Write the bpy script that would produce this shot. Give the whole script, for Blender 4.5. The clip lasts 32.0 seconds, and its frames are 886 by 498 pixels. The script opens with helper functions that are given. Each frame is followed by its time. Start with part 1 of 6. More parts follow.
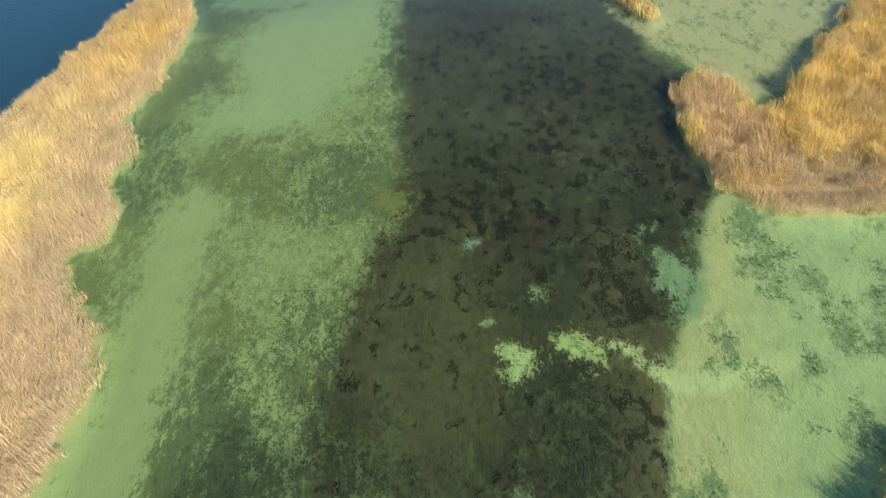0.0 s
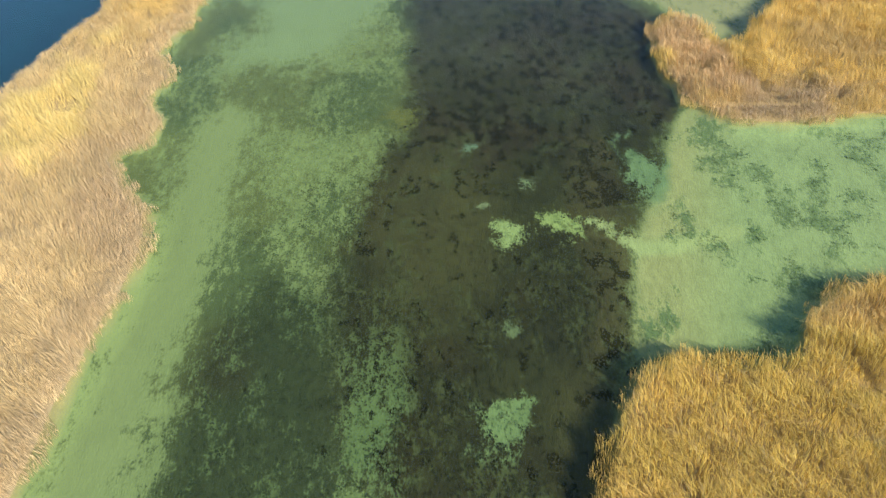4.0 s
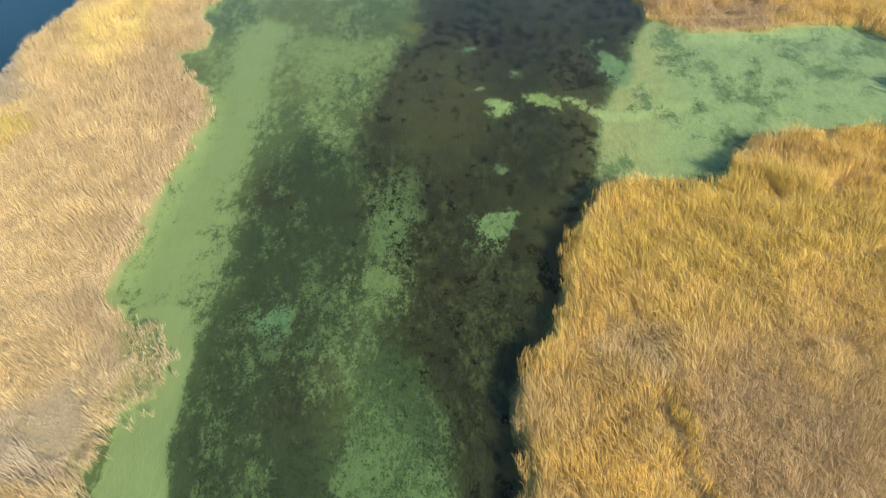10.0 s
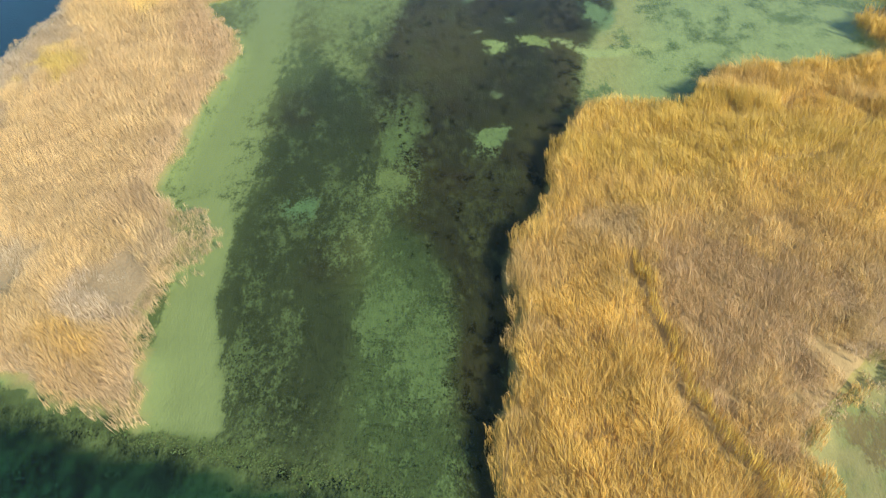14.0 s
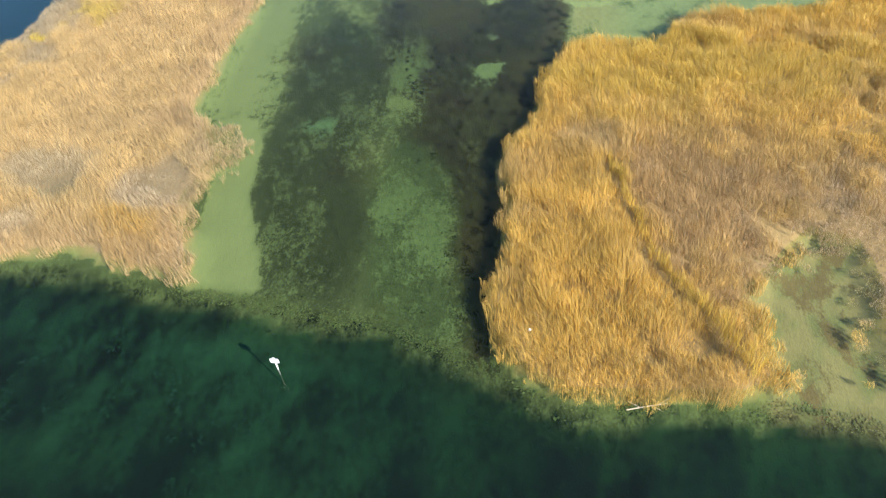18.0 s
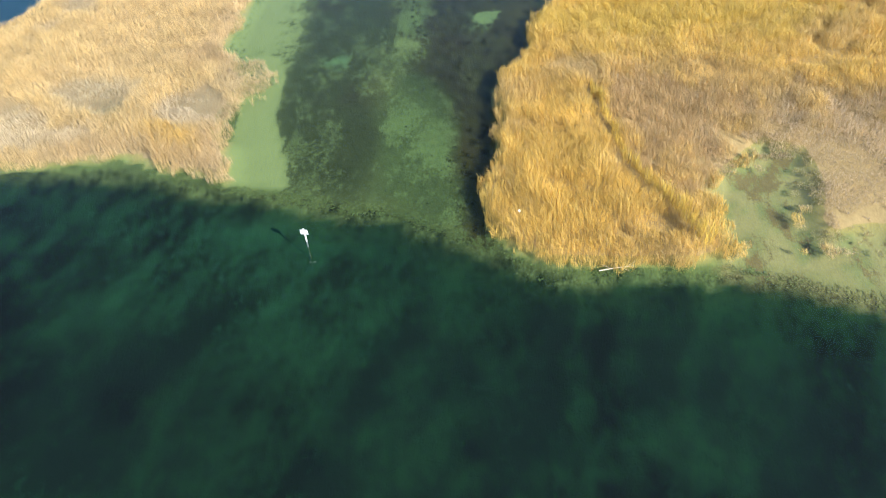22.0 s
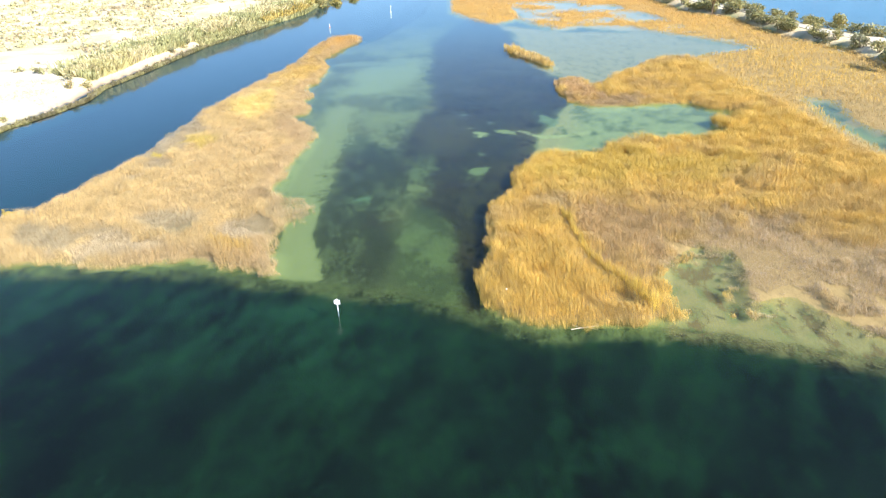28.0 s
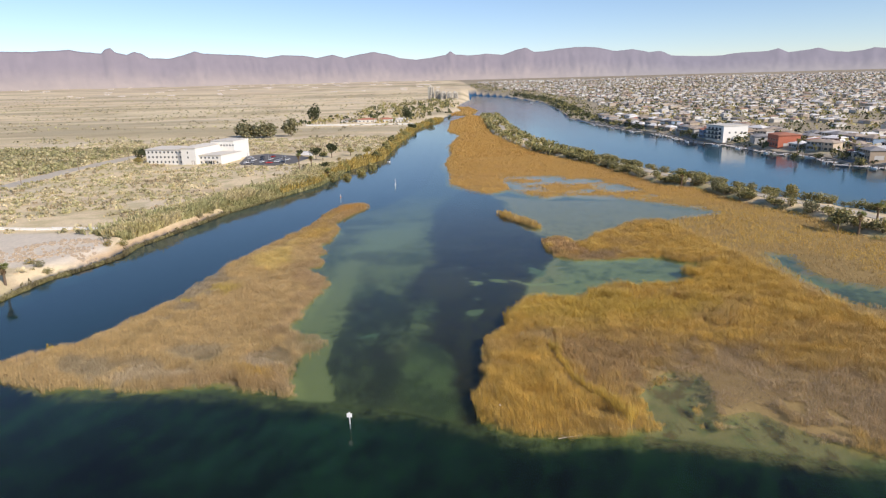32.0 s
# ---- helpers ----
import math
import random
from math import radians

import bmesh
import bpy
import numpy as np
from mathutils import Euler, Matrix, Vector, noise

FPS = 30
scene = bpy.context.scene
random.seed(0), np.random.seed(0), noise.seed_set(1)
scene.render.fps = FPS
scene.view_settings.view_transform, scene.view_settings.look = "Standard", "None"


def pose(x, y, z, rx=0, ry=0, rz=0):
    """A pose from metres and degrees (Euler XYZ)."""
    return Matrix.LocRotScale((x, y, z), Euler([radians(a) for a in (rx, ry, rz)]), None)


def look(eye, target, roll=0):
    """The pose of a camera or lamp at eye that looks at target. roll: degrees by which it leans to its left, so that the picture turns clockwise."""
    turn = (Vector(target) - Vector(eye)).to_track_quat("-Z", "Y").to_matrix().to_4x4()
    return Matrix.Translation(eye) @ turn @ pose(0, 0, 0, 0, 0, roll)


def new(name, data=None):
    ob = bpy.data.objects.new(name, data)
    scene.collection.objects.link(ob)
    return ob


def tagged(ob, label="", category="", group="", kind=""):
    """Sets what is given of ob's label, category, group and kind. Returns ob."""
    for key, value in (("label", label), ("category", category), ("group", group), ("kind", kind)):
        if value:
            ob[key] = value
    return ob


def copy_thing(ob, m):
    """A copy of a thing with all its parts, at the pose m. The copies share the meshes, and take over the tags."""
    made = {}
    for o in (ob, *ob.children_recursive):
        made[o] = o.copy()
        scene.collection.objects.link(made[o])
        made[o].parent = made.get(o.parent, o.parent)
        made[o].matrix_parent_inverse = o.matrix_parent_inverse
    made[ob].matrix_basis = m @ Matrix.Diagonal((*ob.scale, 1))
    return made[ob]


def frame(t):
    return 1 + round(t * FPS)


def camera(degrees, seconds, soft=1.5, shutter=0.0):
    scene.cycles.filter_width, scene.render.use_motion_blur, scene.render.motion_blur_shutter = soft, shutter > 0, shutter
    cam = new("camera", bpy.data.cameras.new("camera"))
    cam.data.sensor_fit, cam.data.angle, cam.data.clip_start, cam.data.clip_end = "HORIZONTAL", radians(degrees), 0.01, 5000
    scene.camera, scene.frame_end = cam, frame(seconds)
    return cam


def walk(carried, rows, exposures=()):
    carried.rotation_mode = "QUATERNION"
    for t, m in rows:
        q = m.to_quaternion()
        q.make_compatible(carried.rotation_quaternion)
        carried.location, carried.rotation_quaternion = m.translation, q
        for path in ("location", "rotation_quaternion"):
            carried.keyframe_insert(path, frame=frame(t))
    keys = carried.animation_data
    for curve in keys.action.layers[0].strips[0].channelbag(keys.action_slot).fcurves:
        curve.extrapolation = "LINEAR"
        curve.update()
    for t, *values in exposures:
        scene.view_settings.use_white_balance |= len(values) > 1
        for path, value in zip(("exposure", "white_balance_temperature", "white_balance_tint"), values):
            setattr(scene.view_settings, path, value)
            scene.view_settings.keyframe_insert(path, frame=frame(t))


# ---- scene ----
cam = camera(70.3, 32.0, soft=1.25)
PATH = [
    (0, (-0.161, -0.073, 49.763), (-0.418, 6.484, 42.217), -3.82),
    (0.5, (-0.273, -2.103, 49.791), (-0.522, 4.452, 42.243), -3.72),
    (1, (-0.379, -4.133, 49.813), (-0.621, 2.421, 42.264), -3.63),
    (1.5, (-0.480, -6.163, 49.828), (-0.715, 0.391, 42.279), -3.54),
    (2, (-0.576, -8.195, 49.834), (-0.804, -1.638, 42.286), -3.46),
    (2.5, (-0.667, -10.227, 49.831), (-0.890, -3.667, 42.287), -3.38),
    (3, (-0.754, -12.262, 49.822), (-0.972, -5.698, 42.281), -3.30),
    (3.5, (-0.839, -14.301, 49.807), (-1.052, -7.730, 42.272), -3.22),
    (5.5, (-1.151, -22.432, 49.732), (-1.351, -15.824, 42.230), -2.94),
    (6, (-1.222, -24.434, 49.713), (-1.419, -17.818, 42.217), -2.88),
    (6.5, (-1.288, -26.421, 49.696), (-1.483, -19.798, 42.206), -2.82),
    (7, (-1.347, -28.395, 49.684), (-1.541, -21.766, 42.199), -2.76),
    (7.5, (-1.399, -30.357, 49.679), (-1.593, -23.724, 42.197), -2.72),
    (8, (-1.446, -32.309, 49.681), (-1.639, -25.674, 42.202), -2.68),
    (8.5, (-1.489, -34.256, 49.689), (-1.683, -27.620, 42.211), -2.65),
    (9, (-1.531, -36.205, 49.701), (-1.725, -29.568, 42.223), -2.62),
    (9.5, (-1.574, -38.160, 49.714), (-1.767, -31.523, 42.237), -2.59),
    (10, (-1.617, -40.127, 49.728), (-1.810, -33.489, 42.251), -2.56),
    (10.5, (-1.662, -42.103, 49.741), (-1.855, -35.464, 42.265), -2.54),
    (11, (-1.709, -44.089, 49.751), (-1.901, -37.448, 42.278), -2.51),
    (11.5, (-1.757, -46.081, 49.760), (-1.949, -39.437, 42.289), -2.48),
    (12, (-1.806, -48.076, 49.767), (-1.997, -41.428, 42.300), -2.46),
    (12.5, (-1.853, -50.070, 49.774), (-2.044, -43.419, 42.309), -2.44),
    (13, (-1.899, -52.063, 49.782), (-2.089, -45.409, 42.319), -2.41),
    (13.5, (-1.942, -54.052, 49.790), (-2.131, -47.397, 42.329), -2.39),
    (14, (-1.983, -56.040, 49.799), (-2.171, -49.382, 42.340), -2.37),
    (14.5, (-2.022, -58.025, 49.809), (-2.209, -51.366, 42.351), -2.36),
    (16.5, (-2.179, -65.940, 49.843), (-2.364, -59.272, 42.393), -2.28),
    (17, (-2.221, -67.913, 49.849), (-2.405, -61.242, 42.402), -2.26),
    (17.5, (-2.264, -69.882, 49.855), (-2.447, -63.209, 42.409), -2.24),
    (18, (-2.311, -71.850, 49.860), (-2.493, -65.175, 42.416), -2.22),
    (18.5, (-2.360, -73.815, 49.865), (-2.541, -67.140, 42.421), -2.19),
    (19, (-2.411, -75.780, 49.870), (-2.591, -69.105, 42.426), -2.17),
    (19.5, (-2.462, -77.745, 49.876), (-2.641, -71.071, 42.432), -2.15),
    (20, (-2.514, -79.711, 49.883), (-2.691, -73.037, 42.439), -2.13),
    (20.5, (-2.565, -81.678, 49.890), (-2.740, -75.003, 42.446), -2.11),
    (21, (-2.616, -83.644, 49.896), (-2.789, -76.968, 42.453), -2.09),
    (21.5, (-2.669, -85.606, 49.900), (-2.839, -78.929, 42.459), -2.07),
    (22, (-2.723, -87.563, 49.904), (-2.890, -80.881, 42.466), -2.05),
    (22.5, (-2.779, -89.513, 49.906), (-2.941, -82.833, 42.466), -2.03),
    (23, (-2.836, -91.457, 49.906), (-2.993, -84.785, 42.459), -2.00),
    (23.5, (-2.892, -93.397, 49.907), (-3.046, -86.610, 42.565), -1.96),
    (24, (-2.945, -95.337, 49.910), (-3.097, -88.317, 42.790), -1.93),
    (24.5, (-2.994, -97.277, 49.917), (-3.142, -90.025, 43.033), -1.89),
    (25, (-3.038, -99.220, 49.929), (-3.181, -91.740, 43.293), -1.86),
    (25.5, (-3.078, -101.166, 49.944), (-3.217, -93.471, 43.559), -1.83),
    (27.5, (-3.231, -109.001, 50.023), (-3.340, -100.524, 44.720), -1.70),
    (28, (-3.269, -110.967, 50.046), (-3.369, -102.316, 45.031), -1.67),
    (28.5, (-3.310, -112.933, 50.067), (-3.398, -104.118, 45.346), -1.64),
    (29, (-3.352, -114.901, 50.088), (-3.430, -105.930, 45.669), -1.61),
    (29.5, (-3.398, -116.870, 50.105), (-3.465, -107.755, 45.991), -1.58),
    (30, (-3.447, -118.840, 50.120), (-3.502, -109.592, 46.316), -1.55),
    (30.5, (-3.497, -120.812, 50.132), (-3.541, -111.441, 46.641), -1.53),
    (31, (-3.549, -122.785, 50.142), (-3.581, -113.303, 46.965), -1.51),
    (31.5, (-3.601, -124.760, 50.151), (-3.622, -115.180, 47.285), -1.49),
    (32, (-3.655, -126.737, 50.160), (-3.664, -117.071, 47.595), -1.48),
]
walk(cam, [(t, look(eye, target, roll)) for t, eye, target, roll in PATH],
     exposures=[(0, 1.2, 6150, 7), (9, 1.18, 6200, 8), (17, 1.12, 6400, 10), (20, 1.2, 6300, 8), (23, 1.47, 5950, 6), (25, 1.68, 5900, 4), (28, 1.4, 6050, 8), (29, 1.08, 6150, 10), (30, 0.8, 6350, 12), (31, 0.46, 6450, 14), (32, 0.1, 6450, 17)])
# ---- sky and sun ----
SUN_EL, SUN_AZ = 33.0, 132.0          # degrees; azimuth clockwise from +y
world = bpy.data.worlds.new("sky")
scene.world = world
world.use_nodes = True
wn = world.node_tree
sky = wn.nodes.new("ShaderNodeTexSky")
sky.sky_type, sky.sun_disc = "NISHITA", False
sky.sun_elevation, sky.sun_rotation = radians(SUN_EL), radians(SUN_AZ)
sky.air_density, sky.dust_density, sky.ozone_density = 0.85, 0.05, 3.5
wn.links.new(sky.outputs[0], wn.nodes["Background"].inputs[0])
wn.nodes["Background"].inputs[1].default_value = 0.125
lamp = bpy.data.lights.new("sun", "SUN")
lamp.energy, lamp.angle, lamp.color = 4.5, radians(0.53), (1.0, 0.92, 0.79)
sun = new("sun", lamp)
SUN_DIR = Vector((math.sin(radians(SUN_AZ)) * math.cos(radians(SUN_EL)), math.cos(radians(SUN_AZ)) * math.cos(radians(SUN_EL)), math.sin(radians(SUN_EL))))
sun.matrix_world = look(SUN_DIR * 300, (0, 0, 0))


# ---- materials ----
def material(name):
    m = bpy.data.materials.new(name)
    m.use_nodes = True
    return m, m.node_tree.nodes, m.node_tree.links, m.node_tree.nodes["Principled BSDF"]


def plain(name, colour, rough=0.7, metal=0.0, vary=0.12, scale=0.6, bump=0.0, per_object=0.0):
    """A surface of one base colour with fine and coarse variation and, if asked, some of it from object to object."""
    m, n, l, p = material(name)
    tex = n.new("ShaderNodeTexCoord")
    a, b = n.new("ShaderNodeTexNoise"), n.new("ShaderNodeTexNoise")
    a.inputs["Scale"].default_value, b.inputs["Scale"].default_value = scale, scale * 9
    a.inputs["Detail"].default_value = b.inputs["Detail"].default_value = 4
    l.new(tex.outputs["Object"], a.inputs["Vector"])
    l.new(tex.outputs["Object"], b.inputs["Vector"])
    add = n.new("ShaderNodeMath")
    l.new(a.outputs["Fac"], add.inputs[0])
    l.new(b.outputs["Fac"], add.inputs[1])
    last = add.outputs[0]
    if per_object:
        info, mul = n.new("ShaderNodeObjectInfo"), n.new("ShaderNodeMath")
        mul.operation = "MULTIPLY_ADD"
        mul.inputs[1].default_value = per_object / max(vary, 0.01)
        l.new(info.outputs["Random"], mul.inputs[0])
        l.new(last, mul.inputs[2])
        last = mul.outputs[0]
    rng = n.new("ShaderNodeMapRange")
    rng.inputs[1].default_value, rng.inputs[2].default_value = 0.5, 1.5
    rng.inputs[3].default_value, rng.inputs[4].default_value = 1 - vary, 1 + vary
    rng.clamp = False
    l.new(last, rng.inputs[0])
    mix = n.new("ShaderNodeVectorMath")
    mix.operation = "SCALE"
    mix.inputs[0].default_value = colour
    l.new(rng.outputs[0], mix.inputs["Scale"])
    l.new(mix.outputs[0], p.inputs["Base Color"])
    p.inputs["Roughness"].default_value, p.inputs["Metallic"].default_value = rough, metal
    if bump:
        bp = n.new("ShaderNodeBump")
        bp.inputs["Strength"].default_value = bump
        l.new(b.outputs["Fac"], bp.inputs["Height"])
        l.new(bp.outputs[0], p.inputs["Normal"])
    return m


def leafy(name, gloss=0.35, through_light=0.3, vary=0.35):
    """Leaves and blades: colour from the mesh's own tone, varied from piece to piece; part of the light passes through."""
    m, n, l, p = material(name)
    tone, geo = n.new("ShaderNodeAttribute"), n.new("ShaderNodeNewGeometry")
    tone.attribute_name = "tone"
    rng = n.new("ShaderNodeMapRange")
    rng.inputs[3].default_value, rng.inputs[4].default_value = 1 - vary, 1 + vary
    l.new(geo.outputs["Random Per Island"], rng.inputs[0])
    mix = n.new("ShaderNodeVectorMath")
    mix.operation = "SCALE"
    l.new(tone.outputs["Color"], mix.inputs[0])
    l.new(rng.outputs[0], mix.inputs["Scale"])
    l.new(mix.outputs[0], p.inputs["Base Color"])
    p.inputs["Roughness"].default_value = 0.6
    p.inputs["Specular IOR Level"].default_value = gloss
    t, s = n.new("ShaderNodeBsdfTranslucent"), n.new("ShaderNodeMixShader")
    l.new(mix.outputs[0], t.inputs[0])
    s.inputs[0].default_value = through_light
    l.new(p.outputs[0], s.inputs[1])
    l.new(t.outputs[0], s.inputs[2])
    l.new(s.outputs[0], n["Material Output"].inputs[0])
    return m


def ground_material():
    """Bed, mud and desert: the bare ground of each place, patches of weed with ragged edges on it, dark clumps, and grain at three sizes."""
    m, n, l, p = material("ground")
    tex = n.new("ShaderNodeTexCoord")

    def field(name, plug="Fac"):
        a = n.new("ShaderNodeAttribute")
        a.attribute_name = name
        return a.outputs[plug]

    def maths(op, *values):
        k = n.new("ShaderNodeMath")
        k.operation = op
        for i, v in enumerate(values):
            if isinstance(v, (int, float)):
                k.inputs[i].default_value = v
            else:
                l.new(v, k.inputs[i])
        return k.outputs[0]

    def noise(scale, detail, rough, stretch, twist=0.0):
        mp, a = n.new("ShaderNodeMapping"), n.new("ShaderNodeTexNoise")
        mp.inputs["Scale"].default_value = (1, stretch, 1)
        mp.inputs["Rotation"].default_value = (0, 0, twist)
        l.new(tex.outputs["Object"], mp.inputs[0])
        a.inputs["Scale"].default_value, a.inputs["Detail"].default_value, a.inputs["Roughness"].default_value = scale, detail, rough
        l.new(mp.outputs[0], a.inputs["Vector"])
        return maths("SUBTRACT", a.outputs["Fac"], 0.5)

    def edge(value, width):
        r = n.new("ShaderNodeMapRange")
        r.interpolation_type = "SMOOTHSTEP"
        l.new(value, r.inputs[0])
        l.new(maths("MULTIPLY", width, -1.0), r.inputs[1])
        l.new(width, r.inputs[2])
        return r.outputs[0]

    def mixed(share, a, b):
        k = n.new("ShaderNodeMix")
        k.data_type = "RGBA"
        l.new(share, k.inputs["Factor"])
        l.new(a, k.inputs[6])
        l.new(b, k.inputs[7])
        return k.outputs[2]

    def scaled(colour, by):
        k = n.new("ShaderNodeVectorMath")
        k.operation = "SCALE"
        l.new(colour, k.inputs[0])
        if isinstance(by, float):
            k.inputs["Scale"].default_value = by
        else:
            l.new(by, k.inputs["Scale"])
        return k.outputs[0]

    large, middle, small = noise(0.42, 6, 0.66, 0.62), noise(1.5, 4, 0.6, 0.55), noise(5.0, 3, 0.6, 0.6)
    ragged = maths("ADD", maths("MULTIPLY", large, 1.4), maths("ADD", maths("MULTIPLY", middle, 1.0), maths("MULTIPLY", small, 0.9)))
    weed = edge(maths("ADD", field("cover"), ragged), maths("MULTIPLY", field("soft"), 1.6))
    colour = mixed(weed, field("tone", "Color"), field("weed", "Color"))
    clumps = maths("ADD", maths("MULTIPLY", noise(0.75, 2.5, 0.55, 0.75), 2.2), maths("MULTIPLY", small, 0.8))
    speck = edge(maths("ADD", field("speck"), clumps), maths("MULTIPLY", field("soft"), 1.0))
    colour = mixed(maths("MULTIPLY", speck, 0.9), colour, scaled(field("weed", "Color"), 0.26))
    total = maths("ADD", maths("MULTIPLY", large, 0.5), maths("ADD", maths("MULTIPLY", noise(1.4, 5, 0.65, 0.5), 0.8), maths("MULTIPLY", noise(6.0, 5, 0.65, 0.5), 0.9)))
    l.new(scaled(colour, maths("MAXIMUM", maths("MULTIPLY_ADD", total, field("grain"), 1.0), 0.25)), p.inputs["Base Color"])
    p.inputs["Roughness"].default_value = 0.95
    p.inputs["Specular IOR Level"].default_value = 0.1
    bp = n.new("ShaderNodeBump")
    bp.inputs["Strength"].default_value, bp.inputs["Distance"].default_value = 0.35, 0.25
    l.new(maths("ADD", total, maths("MULTIPLY", weed, 0.5)), bp.inputs["Height"])
    l.new(bp.outputs[0], p.inputs["Normal"])
    return m


def water_material():
    """Clear water: the bed shows through, tinted; the sky is mirrored by Fresnel."""
    m, n, l, p = material("clear_water")
    n.remove(p)
    clear, gloss, mix, fres = n.new("ShaderNodeBsdfTransparent"), n.new("ShaderNodeBsdfGlossy"), n.new("ShaderNodeMixShader"), n.new("ShaderNodeLayerWeight")
    clear.inputs[0].default_value = (0.90, 0.97, 0.83, 1)
    fres.inputs["Blend"].default_value = 0.5
    tex, a, b = n.new("ShaderNodeTexCoord"), n.new("ShaderNodeTexNoise"), n.new("ShaderNodeTexNoise")
    a.inputs["Scale"].default_value, a.inputs["Detail"].default_value = 1.1, 3
    b.inputs["Scale"].default_value, b.inputs["Detail"].default_value = 0.05, 2
    l.new(tex.outputs["Object"], a.inputs["Vector"])
    l.new(tex.outputs["Object"], b.inputs["Vector"])
    k = n.new("ShaderNodeMath")
    k.operation = "MULTIPLY"
    l.new(a.outputs["Fac"], k.inputs[0])
    l.new(b.outputs["Fac"], k.inputs[1])
    bp = n.new("ShaderNodeBump")
    bp.inputs["Strength"].default_value, bp.inputs["Distance"].default_value = 0.3, 0.1
    l.new(k.outputs[0], bp.inputs["Height"])
    # the wide eastern arm lies open to the wind and is rippled, the rest is sheltered
    place, wind = n.new("ShaderNodeSeparateXYZ"), n.new("ShaderNodeMapRange")
    l.new(tex.outputs["Object"], place.inputs[0])
    l.new(place.outputs["X"], wind.inputs[0])
    wind.inputs[1].default_value, wind.inputs[2].default_value = 78, 125
    wind.inputs[3].default_value, wind.inputs[4].default_value = 0.06, 0.12
    l.new(wind.outputs[0], gloss.inputs["Roughness"])
    for node in (gloss, fres):
        l.new(bp.outputs[0], node.inputs["Normal"])
    power, schlick = n.new("ShaderNodeMath"), n.new("ShaderNodeMath")
    power.operation, schlick.operation = "POWER", "MULTIPLY_ADD"
    power.inputs[1].default_value, schlick.inputs[1].default_value, schlick.inputs[2].default_value = 5.0, 0.98, 0.02
    l.new(fres.outputs["Facing"], power.inputs[0])
    l.new(power.outputs[0], schlick.inputs[0])
    l.new(schlick.outputs[0], mix.inputs[0])
    l.new(clear.outputs[0], mix.inputs[1])
    l.new(gloss.outputs[0], mix.inputs[2])
    l.new(mix.outputs[0], n["Material Output"].inputs[0])
    return m


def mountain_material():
    """Far ranges; the haze of kilometres of air is an added lilac glow."""
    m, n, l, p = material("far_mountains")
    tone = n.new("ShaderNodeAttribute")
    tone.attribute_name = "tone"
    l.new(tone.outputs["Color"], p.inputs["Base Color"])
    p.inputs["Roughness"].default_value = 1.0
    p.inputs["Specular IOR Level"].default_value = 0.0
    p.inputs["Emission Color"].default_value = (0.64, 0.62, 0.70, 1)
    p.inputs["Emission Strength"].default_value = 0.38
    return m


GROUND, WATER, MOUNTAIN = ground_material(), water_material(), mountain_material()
REED_FAR = leafy("far_reed_straw", 0.3, 0.3, 0.08)
REED, LEAF, WEED = leafy("reed_straw", 0.3, 0.3, 0.12), leafy("leaves", 0.3, 0.25, 0.22), leafy("water_weed", 0.1, 0.1, 0.2)
WHITE_WALL = plain("white_stucco", (0.78, 0.76, 0.70), 0.9, vary=0.06, scale=0.2)
CREAM_ROOF = plain("cream_roof", (0.62, 0.58, 0.50), 0.9, vary=0.08, scale=0.3)
GLASS = plain("dark_window_glass", (0.05, 0.06, 0.07), 0.08, vary=0.1)
FRAME = plain("window_frame", (0.55, 0.53, 0.48), 0.5)
ASPHALT = plain("asphalt", (0.13, 0.125, 0.12), 0.95, vary=0.2, scale=0.3)
DIRT_ROAD = plain("pale_dirt_road", (0.50, 0.44, 0.34), 0.95, vary=0.15, scale=0.2, bump=0.2)
WOOD = plain("weathered_wood", (0.24, 0.17, 0.11), 0.85, vary=0.25, scale=1.0)
BARK = plain("bark", (0.16, 0.11, 0.07), 0.9, vary=0.3, scale=2.0, bump=0.3)
STEEL = plain("galvanised_steel", (0.5, 0.5, 0.5), 0.4, 0.8)
SIGN_WHITE = plain("white_enamel", (0.85, 0.85, 0.83), 0.35, vary=0.03)
ORANGE = plain("orange_paint", (0.75, 0.22, 0.03), 0.5)
RUBBER = plain("rubber", (0.03, 0.03, 0.03), 0.9)
CONCRETE = plain("concrete", (0.52, 0.49, 0.44), 0.9, vary=0.15, scale=0.5)
ROCK = plain("rubble_stone", (0.44, 0.35, 0.25), 0.95, vary=0.3, scale=1.2, bump=0.3)
TILE_RED = plain("terracotta_roof", (0.42, 0.17, 0.10), 0.85, vary=0.15, scale=0.8, per_object=0.1)


# ---- numbers: noise, outlines, masks ----
def lattice(i, j, seed):
    h = (i.astype(np.int64) * 374761393 + j.astype(np.int64) * 668265263 + seed * 974711) & 0x7FFFFFFF
    h = ((h ^ (h >> 13)) * 1274126177) & 0x7FFFFFFF
    return ((h ^ (h >> 16)) & 0xFFFF) / 65535.0


def vnoise(x, y, seed=0):
    """Smooth noise from 0 to 1."""
    i, j = np.floor(x), np.floor(y)
    u, v = x - i, y - j
    u, v = u * u * (3 - 2 * u), v * v * (3 - 2 * v)
    a, b, c, d = lattice(i, j, seed), lattice(i + 1, j, seed), lattice(i, j + 1, seed), lattice(i + 1, j + 1, seed)
    return (a * (1 - u) + b * u) * (1 - v) + (c * (1 - u) + d * u) * v


def fbm(x, y, seed=0, octaves=4):
    out, amp, total = 0.0, 1.0, 0.0
    for o in range(octaves):
        out, total = out + amp * vnoise(x * 2**o + 17.3 * o, y * 2**o - 9.1 * o, seed + o), total + amp
        amp *= 0.55
    return out / total


